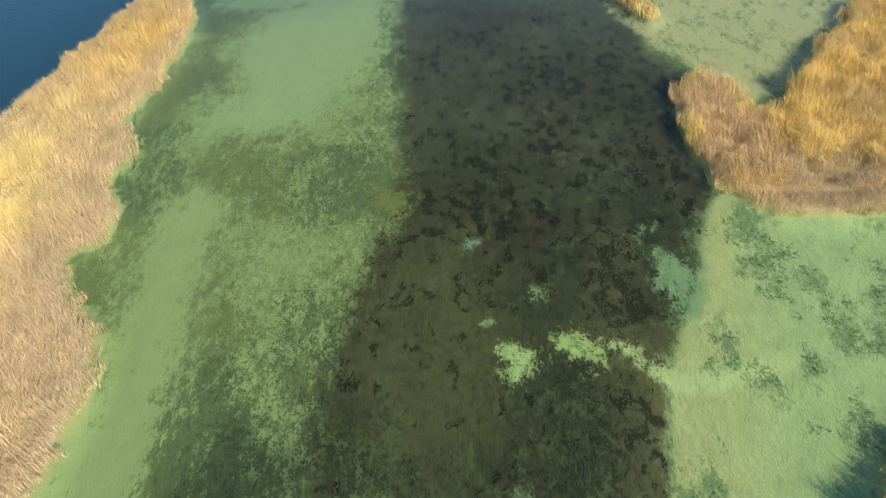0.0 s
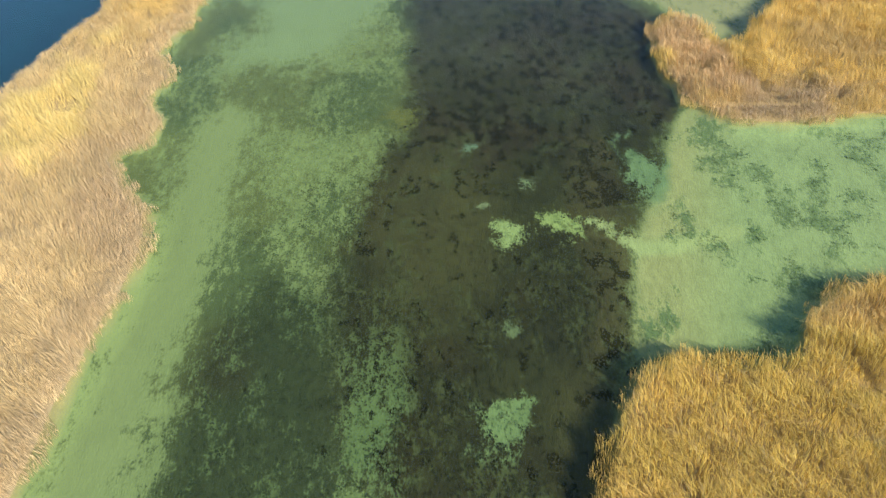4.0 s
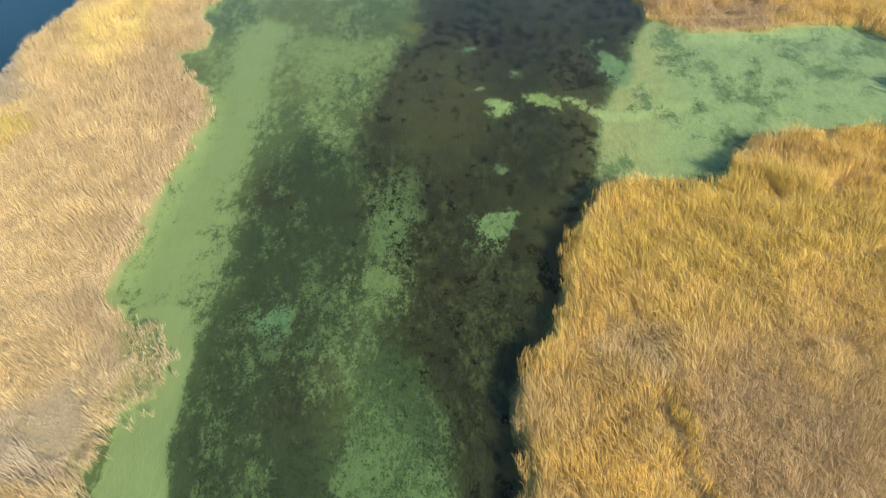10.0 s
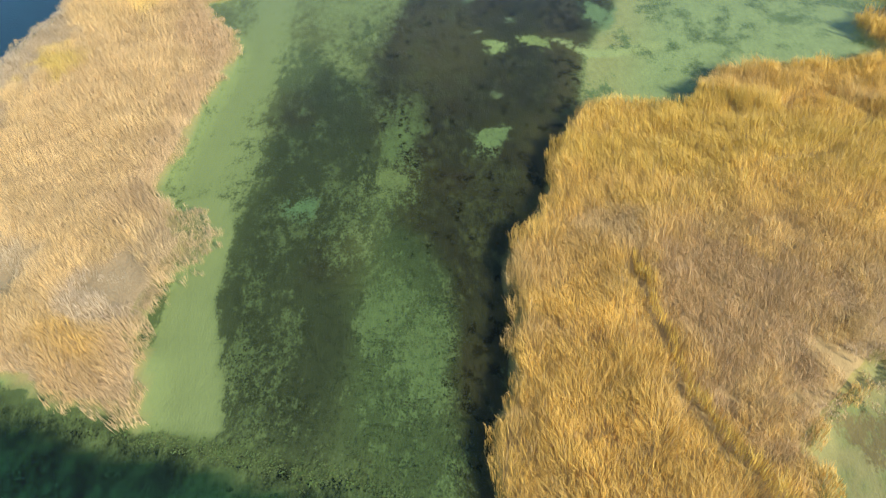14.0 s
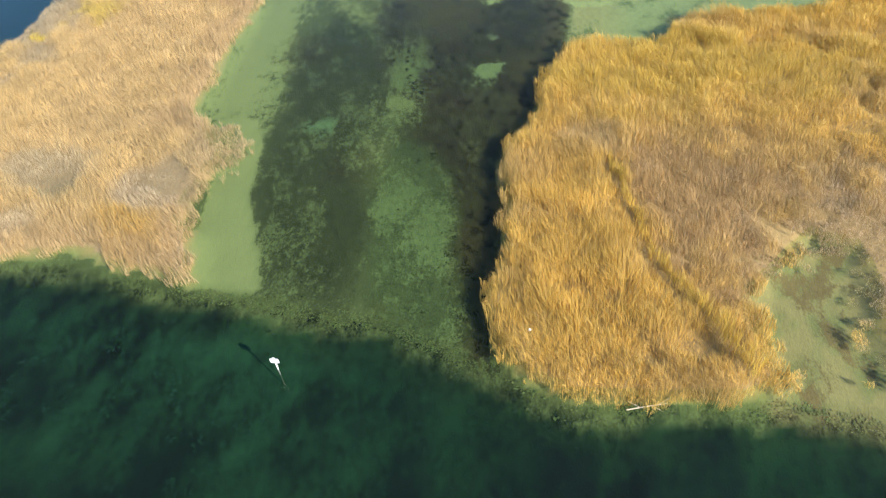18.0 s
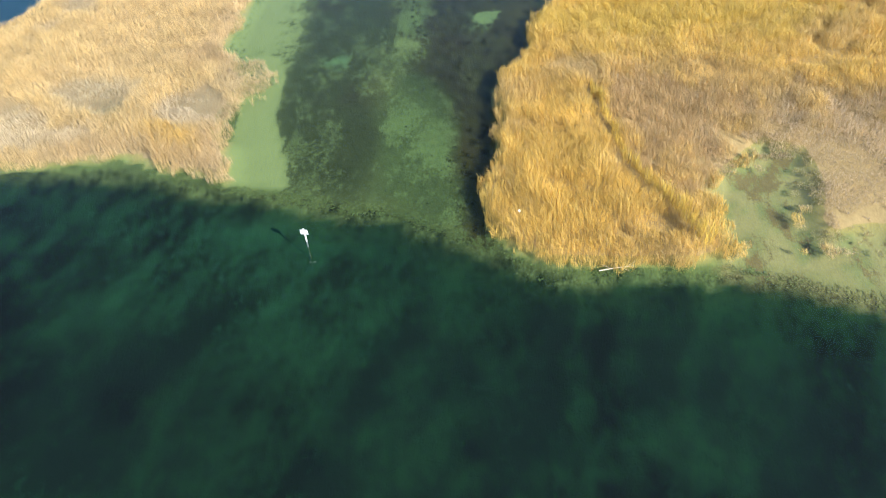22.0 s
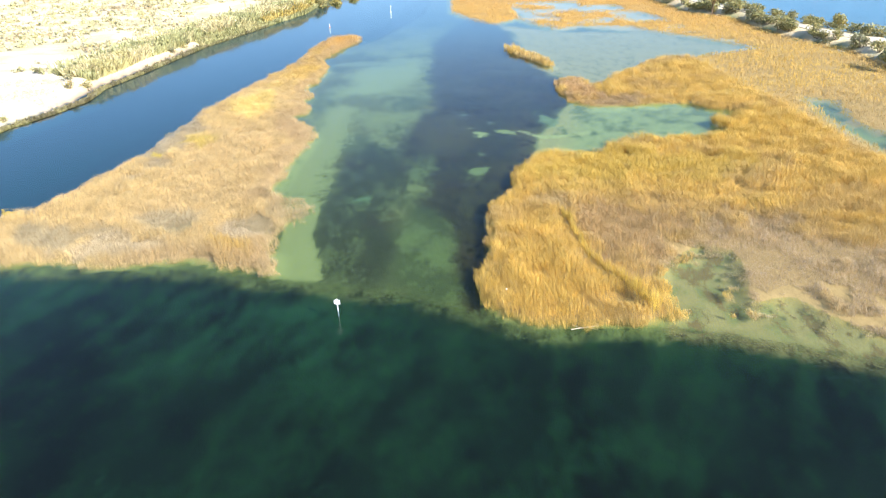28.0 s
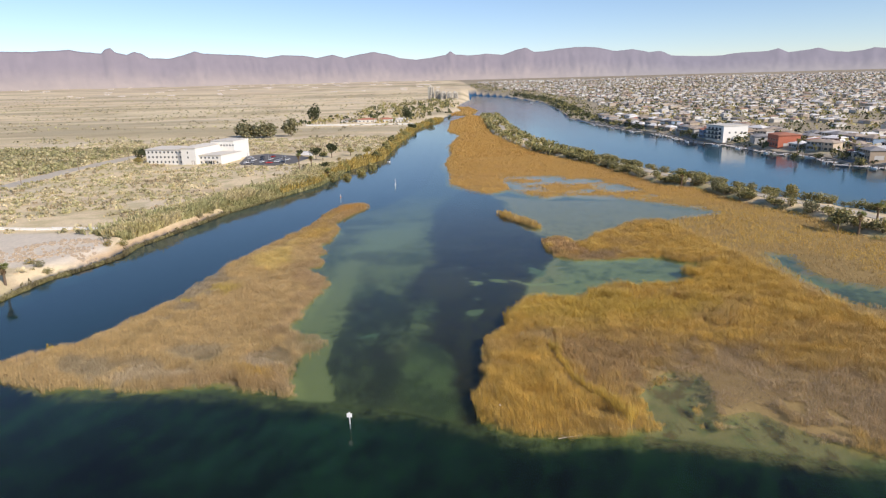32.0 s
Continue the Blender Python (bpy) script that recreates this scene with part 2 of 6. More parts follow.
def step(a, b, v):
    t = np.clip((v - a) / (b - a), 0, 1)
    return t * t * (3 - 2 * t)


def inside(poly, x, y):
    """How many metres each place lies inside a closed outline (negative: outside)."""
    p = np.asarray(poly, float)
    q = np.roll(p, -1, 0)
    best, odd = np.full(x.shape, 1e18), np.zeros(x.shape, bool)
    for (ax, ay), (bx, by) in zip(p, q):
        dx, dy = bx - ax, by - ay
        t = np.clip(((x - ax) * dx + (y - ay) * dy) / (dx * dx + dy * dy + 1e-9), 0, 1)
        best = np.minimum(best, (x - ax - t * dx) ** 2 + (y - ay - t * dy) ** 2)
        if ay != by:
            odd ^= ((ay > y) != (by > y)) & (x < dx * (y - ay) / dy + ax)
    return np.where(odd, 1, -1) * np.sqrt(best)


def along(line, s):
    """Points at the shares s (0 to 1) of a line's length, and its heading there."""
    p = np.asarray(line, float)
    seg = np.hypot(*np.diff(p, axis=0).T)
    at = np.r_[0, np.cumsum(seg)] / seg.sum()
    x, y = np.interp(s, at, p[:, 0]), np.interp(s, at, p[:, 1])
    k = np.clip(np.searchsorted(at, s) - 1, 0, len(seg) - 1)
    d = np.diff(p, axis=0)[k] / seg[k][:, None]
    return x, y, d


# ---- the plan, in metres ----
ISLAND_SOUTH = [(26.8, -44), (22.5, -45.6), (17.5, -45.5), (12.5, -45.2), (7.4, -44.9), (5, -43.6), (2.8, -42.2), (1.1, -39.2), (0.5, -36), (1, -31.4), (2.7, -28.2),
                (3.3, -22), (3.6, -18), (2.9, -16.3), (3.3, -12.5), (5.1, -9.6), (8.5, -4.8), (9.3, 0), (11.7, 7.1), (14.9, 12.2), (19.4, 13.6), (24, 13), (29, 13), (31.5, 17.3),
                (36, 21), (45, 22.3), (53, 21.5), (61, 24), (59, 29.2), (59, 34), (65, 36)]
ISLAND_MIDDLE = [(70, 38), (62, 43), (60, 47), (49, 46.5), (40, 45.3), (33, 46.5), (28.7, 51.5), (27.5, 60), (28.5, 69), (32, 73), (36, 71.5), (38, 64.5), (43, 66), (45, 71), (61, 90), (77, 95), (101, 105)]
MARSH_WEST = [(89, 122), (73, 139), (51, 149), (40, 144), (28, 168), (17.5, 158), (7.8, 171.7), (0, 190), (0.5, 231), (-3.5, 271), (3.8, 317), (2.8, 386), (15, 482), (5, 543), (11, 707), (43, 850)]
LEVEE_WEST = [(54.6, 811), (45.6, 492), (61, 329), (87.6, 252), (95, 207), (102.5, 168), (113.8, 160), (116, 137), (119, 117.6), (126.7, 104), (130, 88.6), (127, 68.5), (132, 60), (140, 30), (150, -60)]
LEVEE_EAST = [(168, -60), (166, 30), (160, 70), (154.5, 92.7), (138, 125), (128.4, 154.5), (117.7, 195), (103, 246), (85.5, 330), (75.3, 430), (74.6, 581), (84, 818)]
ISLAND_EAST = [(110, -66), (85, -62), (60, -56), (50, -50), (45, -44.4), (43, -41), (37, -42), (36.5, -39), (39, -33), (39.5, -28), (36, -26), (31, -30), (27, -34), (26.5, -40)]
MARSH = ISLAND_SOUTH + ISLAND_MIDDLE + MARSH_WEST + LEVEE_WEST + ISLAND_EAST
POND_EAST = [(88.9, 49), (95, 45.5), (90.7, 29.3), (93, 21), (104, 14), (100, 0), (92, 1.7), (87.4, 7.6), (86.8, 22.4), (87, 36)]
ISLET = [(17.7, 116), (21.5, 110.2), (27.6, 99.2), (31.6, 87.6), (29.5, 86), (23.2, 96.8), (18, 107.5)]
ISLAND_WEST_A = [(-29, -32), (-31, -24), (-31, -20), (-30, -17), (-27.5, -12.5), (-26.2, -8.7), (-29, -5), (-33.5, -3.6), (-37, -1), (-36, 6), (-35.4, 16), (-33.6, 28), (-35, 34), (-40, 39.5), (-42.5, 44.2),
                 (-39, 45.7), (-38, 51), (-41.5, 55.7), (-40, 62), (-43.5, 68), (-41.5, 75), (-41, 81), (-40, 88.5), (-41, 95.4), (-44, 104), (-40.5, 116), (-34, 134)]
ISLAND_WEST_B = [(-36, 139), (-46, 135), (-51, 115), (-53, 97), (-57, 82), (-63, 62), (-66.5, 49), (-69, 34), (-70.5, 18), (-74, 5), (-79, -7), (-85, -12), (-96, -20), (-94, -24), (-84, -22.5), (-76, -27),
                 (-65, -26.4), (-57, -28.4), (-50, -27.5), (-44, -26.5), (-38, -29), (-33, -30)]
ISLAND_WEST = ISLAND_WEST_A + ISLAND_WEST_B
BANK_WEST = [(-130, -420), (-124, -100), (-119, -10), (-116, 24), (-114.4, 40.4), (-109, 51), (-105, 62.8), (-106, 75.5), (-101.5, 92.5), (-93.5, 129.7), (-79, 167.7), (-68, 194), (-62, 246), (-43, 306), (-38.6, 430), (-29, 592), (0, 753), (10, 880),
             (35, 1000), (30, 1180), (74, 1620), (100, 2240), (260, 2320)]
DESERT = BANK_WEST + [(260, 5200), (-5200, 5200), (-5200, -420)]
BANK_TOWN = [(262, -420), (250, 0), (238, 170), (233, 207.6), (222, 222), (227, 258), (214.6, 280), (209.7, 334), (195.4, 360), (193, 442), (180, 501), (173.6, 590), (165.5, 706), (194, 944), (229, 1340), (207, 1865), (123, 2240)]
TOWN = BANK_TOWN + [(80, 5200), (5200, 5200), (5200, -420)]
LEVEE = LEVEE_WEST + LEVEE_EAST
NORTH_REEDS = [(43, 850), (62, 1000), (52, 1150), (30, 1180), (36, 1000), (12, 890)]
WEED_CHANNEL = [(-7, 130), (14, 200), (20, 150), (25.5, 94), (29.6, 73.5), (27.6, 63.8), (28.2, 51.4), (25.2, 43.8), (22.4, 36.6), (19.9, 32.1), (16.9, 26.4), (15.7, 17), (14, 10), (10, 0), (6, -10), (4, -20), (3, -30), (2, -41), (-1.5, -41), (-3, -22),
                (-4, -15), (-8, -11), (-9, -5), (-7, -1), (-10, 3.3), (-13, 10), (-13, 15.6), (-14, 22), (-12.6, 30), (-11.8, 37), (-9.5, 44), (-7, 50), (-6, 57), (-6.4, 70), (-7.2, 84)]
WEED_WEST = [(-24, 20), (-25.8, 12), (-25.9, 1.4), (-25.6, -11), (-26, -18), (-24.8, -24), (-21.6, -32.6), (-14.6, -33), (-12.5, -28), (-10.7, -21), (-13.3, -11.5), (-11.6, -3.6), (-9.4, 2.8), (-13, 12), (-14, 22), (-20, 24)]
SAND_WEST = [(-33.5, 56), (-26.4, 51.4), (-26.1, 33.6), (-26.4, 22.4), (-26.8, 11.8), (-27, 3), (-27, -3), (-28, -5), (-36.8, 0), (-37, 6.9), (-37, 16.4), (-35, 22.7), (-35, 30.9), (-36, 42.8)]
SAND_SPIT = [(-31.4, -27.4), (-31.5, -16.9), (-33, -8), (-34, -2), (-28, -2), (-26.3, -8), (-26.1, -17), (-24.4, -24), (-21.9, -32.5), (-30, -31.6)]
SAND_NORTH = [(-34.2, 86), (-29.9, 95.7), (-20, 108), (-8, 108), (-8.9, 97.3), (-8.4, 82.3), (-15.5, 70.4), (-20.6, 63.6), (-36.7, 63.6), (-36.3, 70.7), (-32, 75.6)]
SAND_INLET = [(28.6, 51.1), (35.8, 46.7), (62, 47), (64, 36), (60, 24), (46.3, 23), (35.1, 22), (31.1, 15), (15.2, 14), (17.4, 26.8), (22.4, 36.6), (26, 44.6)]
SAND_POND = [(25.2, 90.5), (31.1, 76.1), (38.6, 66), (45, 71), (61, 90), (101, 105), (73, 139), (40, 144), (20, 160), (24, 120)]
SHELF = [(-30.2, -31.7), (-21.8, -33.3), (-19.2, -34.1), (-14.4, -35), (-9.7, -35.8), (-5, -38.4), (-1.2, -40.5), (1, -41.2), (7.6, -45), (26.8, -45.6), (30.3, -46.5), (35.2, -48.1), (45, -51.3), (60, -57), (85, -63), (112, -68), (170, -68),
         (170, 900), (10, 900), (-6, 270), (-12, 190), (-28, 138), (-40, 120), (-50, 100), (-74, 5), (-85, -20), (-70, -27), (-45, -28)]
POND_NORTH = [(40, 144), (30, 170), (27, 210), (49, 209), (61, 206), (75, 194), (86, 164), (92, 131), (101, 112), (89, 122), (73, 139), (51, 149)]
MUD_FLAT = [(26.7, -45), (26, -34), (31, -30), (36, -25), (40, -28), (40, -33), (37, -38.8), (38, -41.5), (43, -40.5), (46, -44), (52, -50), (48, -53), (44.8, -51.3), (38.5, -50), (32, -48.4)]


# ---- builders ----
def part(name, bm, mat, parent=None, label=""):
    """One mesh object from a bmesh, under a thing or a part."""
    me = bpy.data.meshes.new(name)
    bm.to_mesh(me)
    bm.free()
    me.materials.append(mat)
    ob = new(name, me)
    ob.parent = parent
    return tagged(ob, label)


def thing(name, m, label, category, group=""):
    ob = new(name)
    ob.empty_display_size = 0.2
    ob.matrix_world = m
    return tagged(ob, label, category, group)


def from_arrays(name, verts, quads, mat, tones=None, smooth=False):
    """A mesh object from numpy arrays of places and of corners (triples or fours), with a tone for each place."""
    me = bpy.data.meshes.new(name)
    k = quads.shape[1]
    me.vertices.add(len(verts))
    me.vertices.foreach_set("co", np.asarray(verts, np.float32).ravel())
    me.loops.add(quads.size)
    me.loops.foreach_set("vertex_index", np.asarray(quads, np.int32).ravel())
    me.polygons.add(len(quads))
    me.polygons.foreach_set("loop_start", np.arange(0, quads.size, k, dtype=np.int32))
    if tones is not None:
        at = me.attributes.new("tone", "FLOAT_COLOR", "POINT")
        at.data.foreach_set("color", np.c_[tones, np.ones(len(tones))].astype(np.float32).ravel())
    me.update(calc_edges=True)
    me.polygons.foreach_set("use_smooth", np.full(len(quads), smooth))
    me.materials.append(mat)
    return new(name, me)


def box(bm, x0, x1, y0, y1, z0, z1, bevel=0.0):
    made = bmesh.ops.create_cube(bm, size=1)["verts"]
    for v in made:
        v.co = Vector(((x0 + x1) / 2 + v.co.x * (x1 - x0), (y0 + y1) / 2 + v.co.y * (y1 - y0), (z0 + z1) / 2 + v.co.z * (z1 - z0)))
    if bevel:
        bmesh.ops.bevel(bm, geom=list({e for v in made for e in v.link_edges}), offset=bevel, segments=1, affect="EDGES")
    return bm


def boxed(*a, **k):
    return box(bmesh.new(), *a, **k)


def rod(bm, a, b, r0, r1, sides=8):
    """A tapered round bar from a to b."""
    a, b = Vector(a), Vector(b)
    made = bmesh.ops.create_cone(bm, cap_ends=True, segments=sides, radius1=r0, radius2=r1, depth=(b - a).length)["verts"]
    bmesh.ops.transform(bm, matrix=Matrix.Translation((a + b) / 2) @ (b - a).to_track_quat("Z", "Y").to_matrix().to_4x4(), verts=made)
    return bm


# ---- the ground: one sheet from the bed of the channel to the hills ----
def lines(lo, hi, fine, low, high, grow):
    """Grid lines, close together between lo and hi, further apart away from there."""
    mid = np.arange(lo, hi + 0.01, fine)
    up, down = [hi], [lo]
    while up[-1] < high:
        up.append(up[-1] + fine + grow * (up[-1] - hi))
    while down[-1] > low:
        down.append(down[-1] - fine - grow * (lo - down[-1]))
    return np.r_[down[:0:-1], mid, up[1:]]


def land_height(x, y):
    """Height of the dry land over the river, without its shores."""
    r = np.hypot(x, y)
    rise = 58 * step(700, 4300, r) ** 1.3
    dune = 14 * step(500, 1100, np.hypot(x + 500, (y - 1300) * 0.8)) * step(-80, -400, x) * (fbm(x / 260, y / 260, 5) - 0.3) * step(500, 900, r)
    return 3.0 + rise + np.maximum(dune, -1.5) + 1.2 * (fbm(x / 22, y / 22, 8, 3) - 0.5)


def pond_islands(x, y):
    """Reedy islets in the northern pond, and all that lies outside it: positive."""
    return 14 * (fbm(x / 13, y / 8, 13, 3) - 0.54) + 4 * np.maximum(-inside(POND_NORTH, x, y), 0)


def height(x, y):
    wx, wy = 1.2 * (fbm(x / 5, y / 5, 1) - 0.5), 1.2 * (fbm(x / 5, y / 5, 2) - 0.5)
    desert, town, levee = inside(DESERT, x, y), inside(TOWN, x + wx, y + wy), inside(LEVEE, x + wx, y + wy)
    desert = desert + 3.0 * (fbm(x / 30, y / 30, 31, 2) - 0.5)
    marsh = np.maximum.reduce([inside(MARSH, x + wx, y + wy), inside(ISLAND_WEST, x + wx, y + wy), inside(ISLET, x, y), inside(NORTH_REEDS, x, y)])
    marsh = np.minimum(marsh, -inside(POND_EAST, x + wx, y + wy))
    marsh = np.minimum(marsh, pond_islands(x, y)) - 4 * step(-36, -32, x) * step(-24, -21, y) * step(0, -4, y) * (x < -15)
    shelf = inside(SHELF, x + wx, y + wy)
    bed = -0.75 - 0.5 * step(0.3, -2.5, shelf) - 1.1 * step(-1, -14, shelf) - 0.25 * fbm(x / 3, y / 3, 12)
    z = bed + (0.05 - bed) * step(-1.6, 1.4, marsh)
    z = np.where(levee > -4, np.maximum(z, -2.2 + 4.2 * step(-4, 4.0, levee)), z)
    land = land_height(x, y)
    edge = np.maximum(desert * 1.2, town * 0.9) / (1 + np.maximum(y - 200, 0) / 500)
    z = np.where(edge > -8, np.maximum(z, bed + (land - bed) * step(-6.0, 7.5, edge)), z)
    return z


gx = lines(-62, 62, 0.95, -4700, 4700, 0.042)
gx = np.r_[gx[gx < -132], np.arange(-131, -63, 1.3), gx[gx >= -62]]
gy = lines(-75, 112, 0.95, -900, 4700, 0.038)
X, Y = np.meshgrid(gx, gy)
Z = height(X, Y)


def blend(tone, other, share):
    return tone + (np.asarray(other) - tone) * share[..., None]


def ground_tones(x, y, z):
    """Bed, mud, sand and desert: the bare ground, the weed on it, how far the weed covers it (-1 to 1), how soft its edges are,
    how many dark clumps there are (-1: none), and how strongly the grain shows."""
    wx, wy = 4.5 * (fbm(x / 5, y / 5, 41) - 0.5), 4.5 * (fbm(x / 5, y / 5, 42) - 0.5)
    px, py = x + wx, y + wy
    n1, n2, n3, n4 = fbm(x / 7, y / 11, 51), fbm(x / 2.2, y / 3.5, 52), fbm(x / 14, y / 14, 53), fbm(x / 1.7, y / 1.9, 55, 3)
    # the shallows west of the channel: pale silt, half hidden by olive weed
    tone = np.zeros(x.shape + (3,)) + (0.165, 0.190, 0.082)
    weed = np.zeros(x.shape + (3,)) + (0.068, 0.084, 0.037)
    weed = blend(weed, (0.095, 0.105, 0.042), step(0.46, 0.62, n3))
    cover = 0.16 + 1.1 * (n1 - 0.5) + 0.22 * step(62, 52, py) * step(-22, -30, px) - 0.16 * step(-24, -18, px) * step(14, 26, py)
    speck = np.full(x.shape, -0.55)
    # the weed meadow at the channel's foot
    west = inside(WEED_WEST, px, py)
    weed = blend(weed, (0.031, 0.037, 0.018), step(-4.0, 3.0, west) * 0.95)
    weed = blend(weed, (0.029, 0.026, 0.014), step(-2.0, 3.0, west) * step(0.50, 0.66, n3) * 0.7)
    tone = blend(tone, (0.072, 0.092, 0.040), step(-3.0, 2.0, west) * 0.9)
    cover = np.maximum(cover, np.clip(west / 9, -1, 0.14) + 0.5 * (n1 - 0.5) * step(-2, 2, west))
    # the dark channel
    dark = inside(WEED_CHANNEL, x + 0.6 * wx, y + 0.6 * wy)
    within = step(-3.0, 3.0, dark)
    weed = blend(weed, (0.026, 0.025, 0.0125), within)
    weed = blend(weed, (0.047, 0.044, 0.026), within * step(46, 62, y))
    weed = blend(weed, (0.034, 0.026, 0.012), within * step(0.46, 0.64, n3) * 0.8)
    weed = blend(weed, (0.034, 0.033, 0.014), within * step(0.5, 0.66, n1) * 0.7)
    tone = blend(tone, (0.047, 0.049, 0.021), within * 0.95)
    tone = blend(tone, (0.060, 0.059, 0.032), within * step(44, 60, y))
    cover = np.maximum(cover, np.clip(dark / 9, -1, 0.16) + 0.5 * (n1 - 0.5) * within)
    speck = np.maximum(speck, -0.55 + within * (0.29 + 0.10 * step(40, 52, y) + 0.7 * (n3 - 0.5)))
    olive = step(1.2, 0.4, np.hypot((px + 3) / 9, (py - 33) / 17)) + step(1.2, 0.5, np.hypot((px - 17.5) / 3, (py - 26) / 8)) + within * step(9, 4, np.abs(x - 13 - 0.12 * y)) * step(16, 8, y) * step(-12, -2, y)
    weed = blend(weed, (0.062, 0.055, 0.022), np.clip(olive, 0, 1) * 0.7)
    brown = step(3.2, 1.2, np.abs(px - 14.5 - 0.05 * (py - 25))) * step(8, 16, py) * step(52, 42, py)
    speck = speck + 0.32 * brown
    weed = blend(weed, (0.072, 0.060, 0.026), brown * 0.55)
    # bright green weed along the middle, towards the deep water
    streak = step(2.0, -2.0, np.abs(px + 7 + 0.08 * (py + 20)) - 4.5 * step(-4, -14, py)) * step(-1, -10, py) * step(-42, -37, py)
    tone = blend(tone, (0.092, 0.124, 0.052), streak)
    weed = blend(weed, (0.048, 0.066, 0.028), streak * 0.85)
    cover = cover - streak * (0.10 + 0.30 * step(-8, -20, py) * (0.3 + 0.7 * step(0.4, 0.6, n3)))
    thin = step(4.5, 1.5, np.abs(px + 8.5)) * step(24, 8, py) * step(-10, -2, py)
    tone = blend(tone, (0.095, 0.125, 0.052), thin)
    cover = cover - 0.22 * thin
    grain = np.full(x.shape, 0.62)
    sandy = np.zeros(x.shape)
    for outline, soft, colour, bare in ((SAND_WEST, 9.0, (0.178, 0.198, 0.090), 0.55), (SAND_SPIT, 1.6, (0.185, 0.205, 0.095), 0.8), (SAND_NORTH, 12.0, (0.17, 0.20, 0.10), 0.45),
                                        (SAND_INLET, 1.6, (0.205, 0.235, 0.115), 0.8), (SAND_POND, 4.0, (0.255, 0.225, 0.118), 0.22), (POND_NORTH, 4.0, (0.31, 0.26, 0.16), 0.6), (MUD_FLAT, 2.0, (0.25, 0.205, 0.105), 0.8)):
        warp = 0.25 if outline is SAND_INLET or outline is SAND_SPIT else 1.0 if outline is SAND_WEST else 1.6
        d = inside(outline, x + wx * warp, y + wy * warp) + (2.5 if outline is MUD_FLAT else 0)
        sand = step(-soft * 0.4, soft * 0.6, d)
        tone = blend(tone, colour, sand)
        cover = np.minimum(cover, np.maximum(-d / soft, -bare))
        speck = speck - sand
        sandy = np.maximum(sandy, sand)
        grain = grain * (1 - 0.7 * sand)
        if outline is MUD_FLAT:
            tone = blend(tone, (0.15, 0.165, 0.075), sand * step(0.45, 0.6, 0.5 * n4 + 0.5 * n2) * 0.7)
            weed = blend(weed, (0.16, 0.115, 0.06), sand)
            cover = np.maximum(cover, np.where(sand > 0.5, 2.2 * (n2 - 0.62) + 0.25 * step(34, 42, x), -1))
            grain = grain + 0.4 * sand
        if outline is SAND_INLET:
            tone = blend(tone, (0.25, 0.228, 0.105), sand * step(34, 24, x - 0.3 * (y - 40)) * 0.75)
            weed = blend(weed, (0.108, 0.138, 0.064), sand)
            patch = 0.6 * fbm(x / 6, y / 4, 54) + 0.4 * n2 - 0.14 * step(33, 27, x) + 0.06 * step(26, 17, y)
            cover = np.maximum(cover, np.where(sand > 0.5, np.clip(2.6 * (patch - 0.565), -1, 0.14), -1))
            grain = grain + 0.5 * sand
    for cx, cy, rx, ry, colour in ((4.6, 29.9, 1.4, 1.7, (0.22, 0.26, 0.11)), (11, 31.2, 2.3, 1.9, (0.20, 0.235, 0.09)), (8, 37.3, 0.9, 0.5, (0.17, 0.2, 0.11)), (2.6, 34.5, 0.9, 0.7, (0.16, 0.18, 0.1)), (20.8, 40.2, 2.0, 4.2, (0.12, 0.165, 0.085)),
                                   (1.6, 43.8, 1.2, 0.4, (0.11, 0.15, 0.1)), (2.7, 8.4, 2.1, 2.7, (0.13, 0.17, 0.075)), (4.8, 17.0, 1.1, 0.7, (0.1, 0.12, 0.06)), (-9.7, 0, 2.4, 2.0, (0.12, 0.145, 0.06)), (-19.5, -4, 1.3, 1.5, (0.09, 0.14, 0.07)),
                                   (-7.8, 51.6, 2.2, 1.8, (0.11, 0.11, 0.035)), (-29, 100, 9, 4, (0.15, 0.18, 0.1))):
        near = np.hypot((x + 0.6 * wx - cx) / rx, (y + 0.6 * wy - cy) / ry) + 0.9 * (n4 - 0.5)
        tone = blend(tone, colour, step(1.9, 1.3, near))
        cover = np.minimum(cover, np.clip(1.3 * (near - 0.92), -0.35, 1))
        speck = speck - step(1.8, 1.1, near)
    path = np.minimum.reduce([np.hypot(x - a, (y - b)) for a, b in zip(np.linspace(14.2, 18.5, 12), np.linspace(31.4, 27.3, 12))] + [np.hypot(x - a, y - b) for a, b in zip(np.linspace(18.5, 29, 18), 27.3 + 1.8 * np.linspace(0, 1, 18) ** 2)])
    tone = blend(tone, (0.26, 0.28, 0.13), step(1.5, 0.7, path))
    cover = np.minimum(cover, np.maximum(1.0 * (path - 0.62), -0.6))
    speck = speck - step(2.0, 1.0, path)
    # the drop into deep water: a pale weedy rim, then plumes of dark green
    out = inside(SHELF, x + 0.3 * wx, y + 0.3 * wy)
    out = out + 1.6 * (n4 - 0.5)
    rim = step(-1.8, -0.4, out) * step(1.8, 0.6, out)
    tone = blend(tone, (0.085, 0.108, 0.042), rim * (1 - 0.6 * sandy) * 0.8)
    deep = step(0.4, -0.9, out)
    murk = np.zeros(x.shape + (3,)) + (0.0030, 0.0082, 0.0062)
    murk = blend(murk, (0.0016, 0.0034, 0.0037), step(0.54, 0.40, fbm(x / 9, y / 12, 61)))
    plume = np.zeros(x.shape + (3,)) + (0.0072, 0.0262, 0.0125)
    plume = blend(plume, (0.014, 0.050, 0.027), step(5, -25, x) * step(-26, -10, out) * 0.8)
    plume = blend(plume, (0.015, 0.036, 0.016), step(-6.0, -1.5, out))
    weed = blend(weed, murk, deep)
